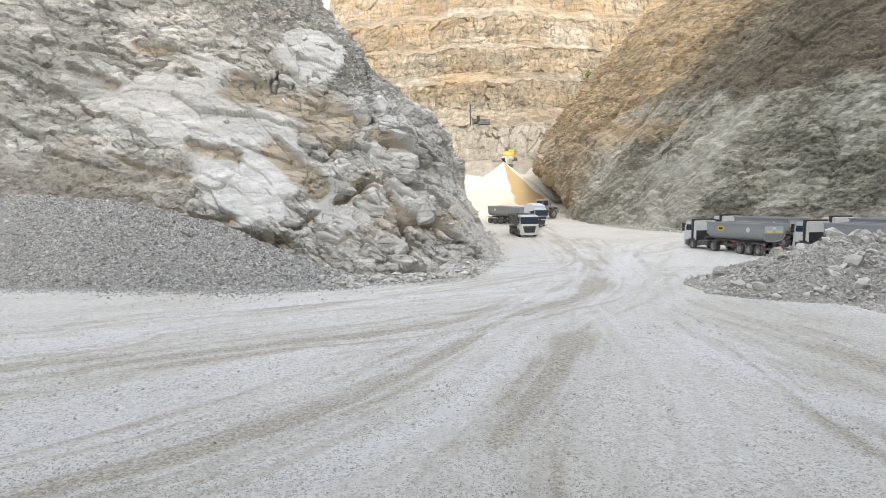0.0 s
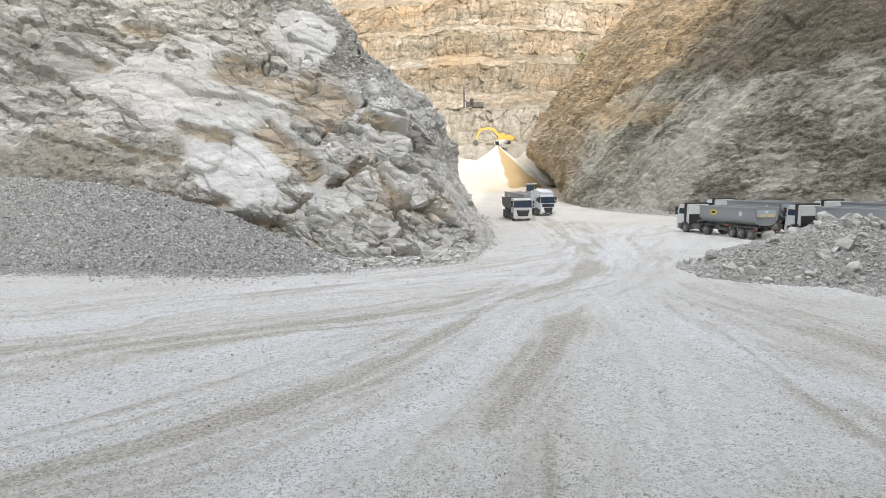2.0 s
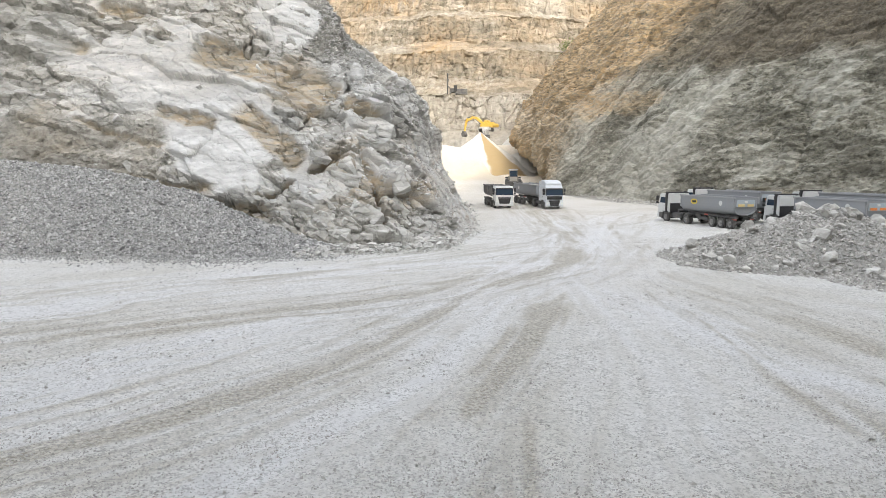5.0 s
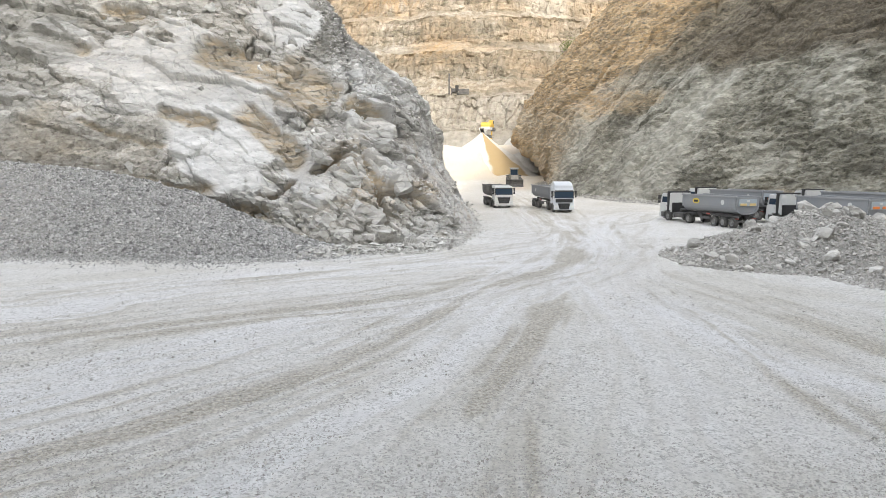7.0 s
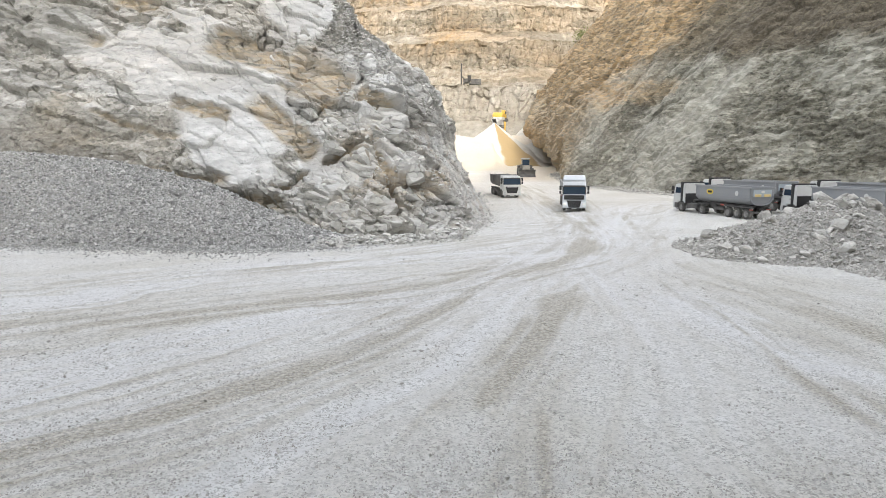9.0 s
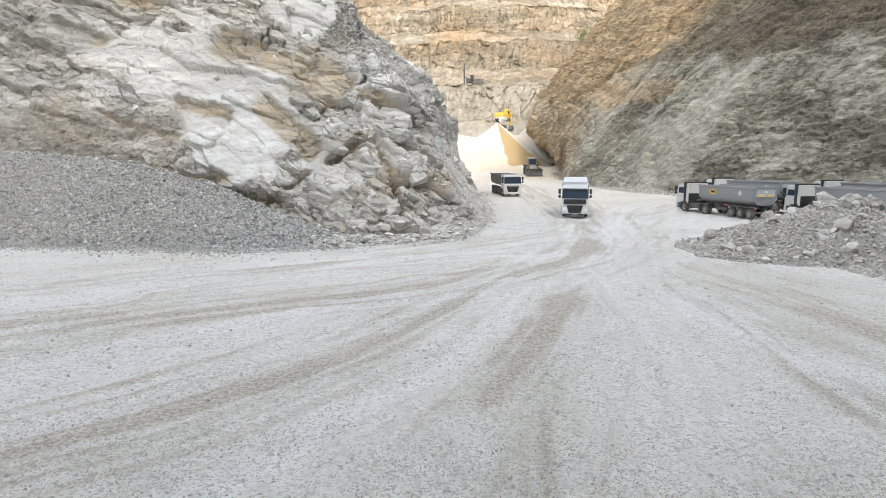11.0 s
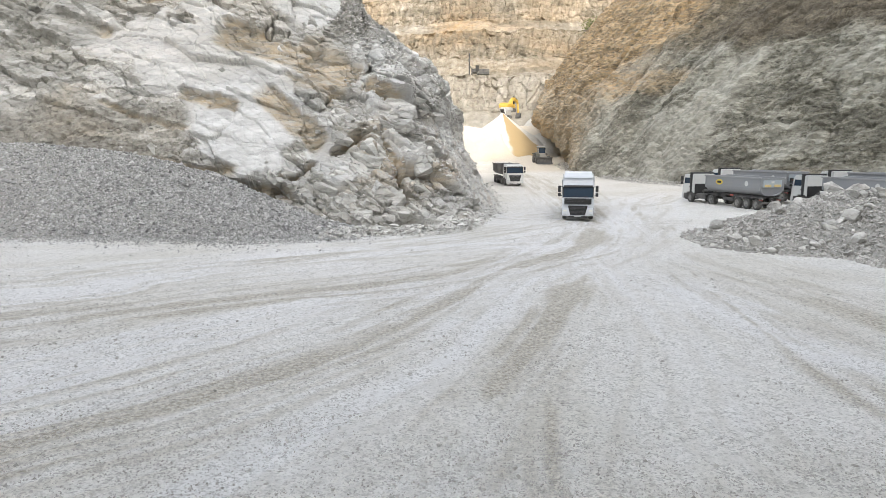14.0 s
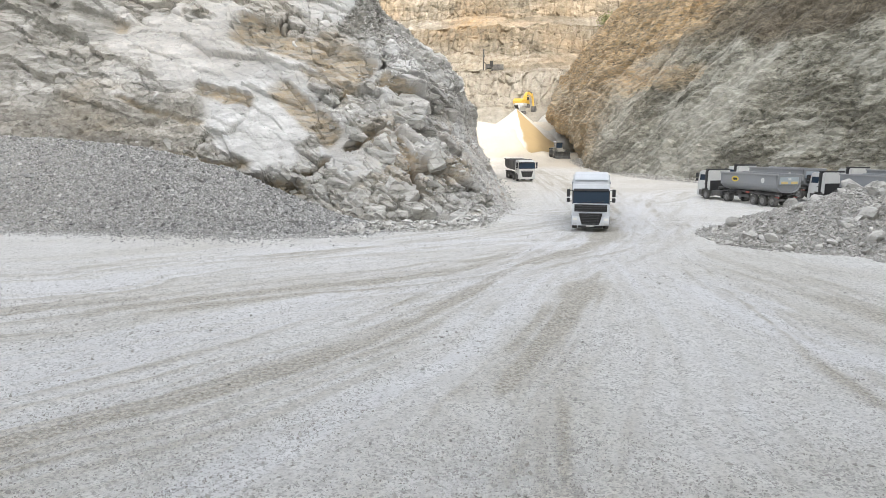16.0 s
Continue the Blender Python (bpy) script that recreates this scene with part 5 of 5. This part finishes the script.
def wheel_loader():
    """A wheel loader; the bucket is forward, along -y."""
    m = tagged(new("wheel_loader"), "dusty dark wheel loader with a raised cab and wide bucket", "wheel loader")
    part("rear_body", prism([(0.4, 1.0), (0.4, 2.25), (2.6, 2.15), (3.6, 1.95), (3.7, 1.0), (3.0, 0.8), (1.0, 0.8)], -0.95, 0.95, 0.06), DULL_YELLOW, m)
    part("counterweight", box(-1.15, 1.15, 3.35, 3.85, 0.9, 1.75, 0.08), DULL_YELLOW, m)
    part("front_frame", prism([(-1.9, 0.8), (-1.9, 1.5), (-1.2, 2.1), (-0.4, 2.0), (0.0, 1.0), (-0.4, 0.7)], -0.60, 0.60, 0.05), DULL_YELLOW, m)
    cab = part("cab", prism([(-0.35, 2.0), (-0.20, 3.35), (1.30, 3.35), (1.40, 2.0)], -0.78, 0.78, 0.05, taper=0.06), DULL_YELLOW, m)
    part("windscreen", prism([(-0.375, 2.15), (-0.27, 3.20), (-0.20, 3.20), (-0.30, 2.15)], -0.66, 0.66, 0.01), GLASS, cab, "dark windscreen")
    part("rear_window", box(-0.60, 0.60, 1.33, 1.42, 2.35, 3.15, 0.01), GLASS, cab)
    part("cab_roof", box(-0.86, 0.86, -0.45, 1.45, 3.35, 3.50, 0.04), paint("pale_roof_paint", (0.45, 0.44, 0.42), 0.5), cab, "pale cab roof")
    for side in (-1, 1):
        part("side_window", box(side * 0.74, side * 0.79, -0.10, 1.15, 2.35, 3.20, 0.01), GLASS, cab)
        part("work_lamp", box(side * 0.62 - 0.10, side * 0.62 + 0.10, -0.52, -0.42, 3.36, 3.50, 0.02), LENS, cab)
        part("lift_arm", prism([(-0.7, 1.9), (-0.6, 2.1), (-2.2, 1.5), (-3.0, 0.75), (-3.0, 0.5), (-2.2, 1.2)], side * 0.55 - 0.11, side * 0.55 + 0.11, 0.02), DULL_YELLOW, m)
        for y in (-1.35, 1.95):
            wheel(m, side * 1.18, y, 0.82, 0.62, rim=DULL_YELLOW)
        part("mudguard", prism([(1.0, 1.75), (1.3, 1.95), (2.6, 1.95), (2.8, 1.7), (2.6, 1.88), (1.3, 1.88)], side * 0.92, side * 1.5, 0.0), BLACK, m)
    part("exhaust", tube((0.45, 2.1, 2.1), (0.45, 2.1, 2.9), 0.08), BLACK, m)
    part("bucket", prism([(-3.0, 0.25), (-3.15, 0.9), (-3.05, 1.35), (-3.35, 1.45), (-3.45, 1.40), (-3.25, 1.0), (-3.25, 0.55), (-3.6, 0.22), (-4.15, 0.12), (-4.15, 0.06), (-3.4, 0.08)], -1.62, 1.62, 0.02), CHASSIS, m, "worn dark steel bucket")
    for k in range(8):
        part("bucket_tooth", prism([(-4.1, 0.05), (-4.1, 0.14), (-4.35, 0.06)], -1.5 + 0.42 * k, -1.42 + 0.42 * k, 0.0), CHASSIS, m)
    return m


def track_part(m, x, length=4.2, r=0.42, w=0.55):
    pts = [(-length / 2 + r * math.cos(a), r + r * math.sin(a)) for a in [math.pi / 2 + math.pi * k / 8 for k in range(9)]]
    pts += [(length / 2 + r * math.cos(a), r + r * math.sin(a)) for a in [-math.pi / 2 + math.pi * k / 8 for k in range(9)]]
    t = part("crawler_track", prism(pts, x - w / 2, x + w / 2, 0.02), CHASSIS, m)
    for k in range(5):
        part("track_roller", lathe([(x - w * 0.52, 0.0), (x - w * 0.52, 0.2), (x + w * 0.52, 0.2), (x + w * 0.52, 0.0)], 12), RIM, t).matrix_basis = pose(0, -length / 2 + 0.45 + 0.83 * k, 0.42)


def excavator():
    """A crawler excavator; its upper part turns. The boom reaches along -y."""
    m = tagged(new("excavator"), "yellow crawler excavator working behind the crusher", "excavator")
    for side in (-1, 1):
        track_part(m, side * 1.15)
    part("undercarriage", box(-0.9, 0.9, -1.2, 1.2, 0.35, 0.95, 0.08), CHASSIS, m)
    upper = part("upper_structure", prism([(-1.2, 1.0), (-1.2, 1.8), (0.6, 1.95), (2.6, 1.95), (2.9, 1.6), (2.8, 1.0)], -1.35, 1.35, 0.07), YELLOW, m)
    part("counterweight", prism([(2.3, 0.98), (2.3, 2.0), (2.9, 2.0), (3.15, 1.6), (3.05, 0.98)], -1.37, 1.37, 0.08), YELLOW, upper)
    part("cab", prism([(-1.5, 1.05), (-1.35, 2.1), (-1.1, 2.95), (0.3, 2.95), (0.35, 1.05)], -1.38, -0.40, 0.06), YELLOW, upper)
    part("cab_window", prism([(-1.47, 1.5), (-1.37, 2.1), (-1.15, 2.8), (-1.05, 2.8), (-1.25, 2.1), (-1.35, 1.5)], -1.28, -0.50, 0.01), GLASS, upper, "dark cab window")
    part("side_window", box(-1.41, -1.36, -0.95, 0.15, 1.9, 2.75, 0.01), GLASS, upper)
    part("engine_hood", box(-0.3, 1.3, 0.8, 2.5, 1.95, 2.3, 0.08), YELLOW, upper)
    boom = part("boom", prism([(-0.6, 1.5), (-0.5, 2.1), (-2.6, 4.3), (-4.0, 4.7), (-6.3, 3.9), (-6.4, 3.6), (-4.0, 4.1), (-3.0, 3.7)], 0.0, 0.55, 0.04), YELLOW, upper)
    arm = part("arm", prism([(-5.7, 4.5), (-6.2, 4.5), (-6.9, 3.4), (-7.6, 1.2), (-7.3, 1.1), (-6.4, 3.2), (-5.9, 4.1)], 0.06, 0.48, 0.03), YELLOW, upper)
    part("bucket", prism([(-7.3, 1.2), (-7.8, 1.2), (-8.3, 0.5), (-8.1, -0.2), (-7.3, -0.45), (-7.0, 0.0)], -0.35, 0.9, 0.05), CHASSIS, upper, "dark steel bucket")
    part("boom_ram", tube((0.0, -1.1, 1.5), (0.0, -3.0, 3.7), 0.09), CHROME, upper)
    part("boom_ram", tube((0.55, -1.1, 1.5), (0.55, -3.0, 3.7), 0.09), CHROME, upper)
    part("arm_ram", tube((0.27, -3.5, 4.8), (0.27, -5.9, 4.65), 0.10), CHROME, upper)
    return m, upper, [ob for ob in upper.children if ob.name.split(".")[0] in ("boom", "arm", "bucket", "boom_ram", "arm_ram")]


def crusher():
    m = tagged(new("mobile_crusher"), "pale grey mobile crusher on crawler tracks at the heap's top", "crusher")
    for side in (-1, 1):
        track_part(m, side * 1.3, 4.0)
    part("body", prism([(-2.0, 0.9), (-2.2, 2.0), (-1.0, 2.6), (2.6, 2.6), (3.0, 1.2), (2.6, 0.9)], -1.15, 1.15, 0.05), paint("pale_grey_machine_paint", (0.42, 0.42, 0.41), 0.5, 0, 0.4), m)
    part("hopper", prism([(0.2, 2.5), (-0.2, 3.4), (3.6, 3.4), (3.0, 2.5)], -1.5, 1.5, 0.04), SILVER, m, "pale steel feed hopper")
    belt = part("conveyor", prism([(-1.5, 1.3), (-4.2, 2.35), (-4.2, 2.6), (-1.5, 1.7)], -0.62, 0.62, 0.02), CHASSIS, m)
    for side in (-1, 1):
        part("side_plate", prism([(-2.6, 1.2), (-4.3, 1.9), (-4.3, 2.95), (-2.6, 2.5)], side * 0.66, side * 0.74, 0.0), SILVER, m, "white conveyor side plate")
    part("conveyor_drum", lathe([(-0.6, 0.0), (-0.6, 0.2), (0.6, 0.2), (0.6, 0.0)], 16), RUBBER, belt).matrix_basis = pose(0, -4.2, 2.45)
    return m


def drill_rig():
    m = tagged(new("drill_rig"), "dark drill rig with an upright mast on a bench", "drill rig")
    for side in (-1, 1):
        track_part(m, side * 0.95, 3.2, 0.38, 0.4)
    part("body", box(-1.1, 1.1, -1.0, 2.6, 0.8, 2.0, 0.06), CHASSIS, m)
    part("cab", box(0.2, 1.2, -1.4, 0.2, 1.2, 2.9, 0.06), BLACK, m)
    mast = part("mast", box(-1.9, -1.5, -1.9, -1.5, 0.2, 6.4, 0.02), CHASSIS, m)
    part("drill_rod", tube((-1.7, -2.05, 0.1), (-1.7, -2.05, 6.0), 0.09), BLACK, mast)
    part("drill_head", box(-2.0, -1.4, -2.2, -1.7, 3.8, 4.7, 0.04), CHASSIS, mast)
    part("boom", tube((-0.6, -0.8, 1.6), (-1.6, -1.6, 2.6), 0.16), CHASSIS, m)
    part("compressor", box(1.2, 4.4, -0.8, 1.0, 0.3, 1.9, 0.08), CHASSIS, m)
    return m


def on_floor(x, y):
    return float(floor_height(np.array([x]), np.array([y]))[0])


# the parked trucks, side by side before the east face
FIRST = tractor("tractor_unit", SILVER, False, False, "white parked tractor unit with a black air intake")
FIRST_TRAILER = trailer("tipping_trailer", "grey parked steel half-pipe tipping trailer with yellow tail signs", True, False, PALE_AMBER)
OTHER_TRAILER = trailer("tipping_trailer", "grey parked steel half-pipe tipping trailer with orange tail signs", False, False)
PARKED = [  # front axle x, y, turn, rise of the floor
    (25.0, 75.0, -164.0, 0.0), (30.2, 81.5, -164.0, 0.3), (34.0, 69.6, -165.0, 0.0), (38.9, 74.4, -165.0, 0.25)]
for k, (px, py, turn, rise) in enumerate(PARKED):
    place = pose(px, py, rise, 0, 0, turn)
    hitch = place @ pose(0, 3.55, 0)
    if k == 0:
        FIRST.matrix_basis, FIRST_TRAILER.matrix_basis = place, hitch
    else:
        copy_thing(FIRST, place)
        if k == 1:
            OTHER_TRAILER.matrix_basis = hitch
        else:
            copy_thing(OTHER_TRAILER, hitch)

WHITE_TRUCK = tractor("tractor_unit", WHITE, True, True, "white high-roof tractor unit with lit headlights driving")
WHITE_TRAILER = trailer("tipping_trailer", "grey steel tipping trailer loaded with pale crushed stone", False, True)
TIPPER = tipper_truck()
LOADER = wheel_loader()
DIGGER, DIGGER_UPPER, DIGGER_BOOM = excavator()
DIGGER.matrix_basis = pose(12.3, 194.5, 15.7, 0, 0, -20)
CRUSHER = crusher()
CRUSHER.matrix_basis = pose(11.2, 189.0, 13.7, 0, 0, -18) @ Matrix.Diagonal((0.85, 0.85, 0.85, 1))
RIG = drill_rig()
co = np.empty(len(bpy.data.objects["rock_face_north"].data.vertices) * 3)
bpy.data.objects["rock_face_north"].data.vertices.foreach_get("co", co)
co = co.reshape(-1, 3)
shelf = co[(np.abs(co[:, 0] - 4.5) < 3.0) & (np.abs(co[:, 1] - 221.0) < 1.6) & (np.abs(co[:, 2] - 28.5) < 3.0)]
RIG.matrix_basis = pose(3.6, 221.0, float(np.median(shelf[:, 2])) - 0.1 if len(shelf) else 28.5, 0, 0, 0)


def shrub():
    """A small green bush on the face's edge."""
    m, t, b = shader("shrub_leaves", 0.8)
    info = t.nodes.new("ShaderNodeNewGeometry")
    t.links.new(mixed(t, info.outputs["Random Per Island"], (0.08, 0.11, 0.025), (0.20, 0.22, 0.07)), b.inputs["Base Color"])
    top = tagged(new("shrub"), "small green shrub growing on the rock face", "shrub")
    part("stem", tube((0, 0, -0.6), (0.2, 0, 1.4), 0.08), CHASSIS, top)
    rng = np.random.default_rng(5)
    p = rng.normal(0, 1, (900, 3)) * (1.1, 1.0, 0.8) + (0, 0, 1.6)
    stones("crown", p, rng.uniform(0.18, 0.42, 900), m, 6, top, 0.3)
    return top


SHRUB = shrub()
SHRUB.matrix_basis = pose(31.8, 181, 34.5)



# ---- what moves ----
def eased(rows, t):
    """Values between rows (seconds, ...), smoothly."""
    ts = [r[0] for r in rows]
    k = max(0, min(len(ts) - 2, int(np.searchsorted(ts, t, side="right")) - 1))
    out = []
    for c in range(1, len(rows[0])):
        def slope(i):
            a, b = max(0, i - 1), min(len(ts) - 1, i + 1)
            return (rows[b][c] - rows[a][c]) / (ts[b] - ts[a])
        h = ts[k + 1] - ts[k]
        s = (t - ts[k]) / h
        p, q, m, n = rows[k][c], rows[k + 1][c], slope(k) * h, slope(k + 1) * h
        out.append((2 * s ** 3 - 3 * s ** 2 + 1) * p + (s ** 3 - 2 * s ** 2 + s) * m + (3 * s ** 2 - 2 * s ** 3) * q + (s ** 3 - s ** 2) * n)
    return out


TRUCK_WAY = [  # seconds, x and y of the front bumper, turn
    (0.0, 12.0, 111.0, 34), (1.0, 12.3, 106.7, 31), (2.0, 13.0, 102.4, 27), (3.0, 14.0, 98.8, 22), (4.0, 14.6, 95.4, 16), (5.2, 14.9, 91.8, 10), (6.5, 14.95, 88.0, 4), (7.0, 14.8, 86.0, 1),
    (8.0, 13.8, 80.5, -5), (9.0, 12.5, 74.0, -9), (10.2, 11.5, 69.0, -10), (11.5, 10.7, 64.6, -10), (12.5, 9.8, 59.6, -9.5), (13.5, 9.3, 56.7, -9.5), (14.5, 8.55, 53.0, -9), (15.5, 7.7, 48.2, -9), (16.0, 7.4, 45.8, -9)]
TIPPER_WAY = [
    (0.0, 8.5, 93.0, 7), (4.0, 8.45, 93.0, 7), (7.0, 8.1, 93.6, 8), (9.0, 7.7, 95.2, 9), (11.5, 7.55, 97.6, 10), (12.5, 7.6, 98.5, 10), (14.5, 7.25, 99.9, 11), (16.0, 7.15, 100.6, 11)]
LOADER_WAY = [
    (0.0, 12.9, 128.5, -48), (1.0, 12.5, 127.5, -36), (2.5, 12.8, 127.0, -14), (4.0, 13.3, 130.0, -6), (5.2, 13.7, 134.0, -4), (6.5, 14.0, 138.0, -3), (9.0, 14.0, 139.5, 0), (11.5, 15.3, 142.0, 2),
    (12.5, 15.9, 143.5, 3), (14.0, 16.7, 149.0, 5), (16.0, 18.0, 154.0, 8)]
DIGGER_TURNS = [(0.0, -170), (1.0, -135), (1.5, -110), (2.0, -82), (3.0, -66), (4.0, -70), (5.2, -120), (6.0, -160), (6.5, -172), (8.0, -176), (9.0, -178), (10.0, -182), (12.0, -186), (14.0, -188), (16.0, -190)]


DIGGER_LIFTS = [(0.0, 28), (0.6, 10), (1.5, 0), (4.5, 4), (6.0, 24), (7.0, 32), (9.0, 32), (11.0, 18), (14.0, 10), (16.0, 4)]


def grounded(x, y, turn, reach):
    """A pose on the floor, tilted with it. reach: from the origin back to the rear axle."""
    a = radians(turn)
    bx, by = -math.sin(a), math.cos(a)
    z0, z1 = on_floor(x, y), on_floor(x + bx * reach, y + by * reach)
    return pose(x, y, z0, 0, 0, turn) @ pose(0, 0, 0, math.degrees(math.atan2(z1 - z0, reach)))


def spun(thing, steps):
    """Turns a thing's wheels by the way it goes. steps: (seconds, metres gone forward)."""
    for ob in thing.children:
        if ob.name.startswith("wheel"):
            spot = ob.matrix_basis.translation.copy()
            r = spot.z
            walk(ob, [(t, pose(*spot, math.degrees(s / r))) for t, s in steps])


def drive(thing, way, nose, reach, step_s):
    rows, steps, gone, last = [], [], 0.0, None
    n = round(16.0 / step_s)
    for k in range(n + 1):
        t = k * step_s
        x, y, turn = eased(way, t)
        a = radians(turn)
        x, y = x - math.sin(a) * nose, y + math.cos(a) * nose
        if last:
            gone += (x - last[0]) * math.sin(a) - (y - last[1]) * math.cos(a)
        last = (x, y)
        rows.append((t, grounded(x, y, turn, reach)))
        steps.append((t, gone))
    walk(thing, rows)
    spun(thing, steps)
    return rows


def motions():
    rows = drive(WHITE_TRUCK, TRUCK_WAY, 1.45, 3.6, 0.1)
    # the trailer follows its kingpin
    turn, last, trail, steps, gone = 37.0, None, [], [], 0.0
    for t, m in rows:
        p = m @ Vector((0, 3.55, 0))
        if last is not None:
            d = p - last
            a = radians(turn)
            side = d.x * math.cos(a) + d.y * math.sin(a)
            gone += d.x * math.sin(a) - d.y * math.cos(a)
            turn += math.degrees(side / 5.4)
        last = p
        trail.append((t, grounded(p.x, p.y, turn, 5.4)))
        steps.append((t, gone))
    walk(WHITE_TRAILER, trail)
    spun(WHITE_TRAILER, steps)
    drive(TIPPER, TIPPER_WAY, 1.45, 5.2, 0.5)
    drive(LOADER, LOADER_WAY, 1.35, 3.3, 0.25)
    walk(DIGGER_UPPER, [(t, pose(0, 0, 0, 0, 0, a)) for t, a in DIGGER_TURNS])
    # the boom sinks and lifts about its foot
    for ob in DIGGER_BOOM:
        walk(ob, [(t, pose(0, -0.6, 1.8, a) @ pose(0, 0.6, -1.8)) for t, a in DIGGER_LIFTS])


motions()
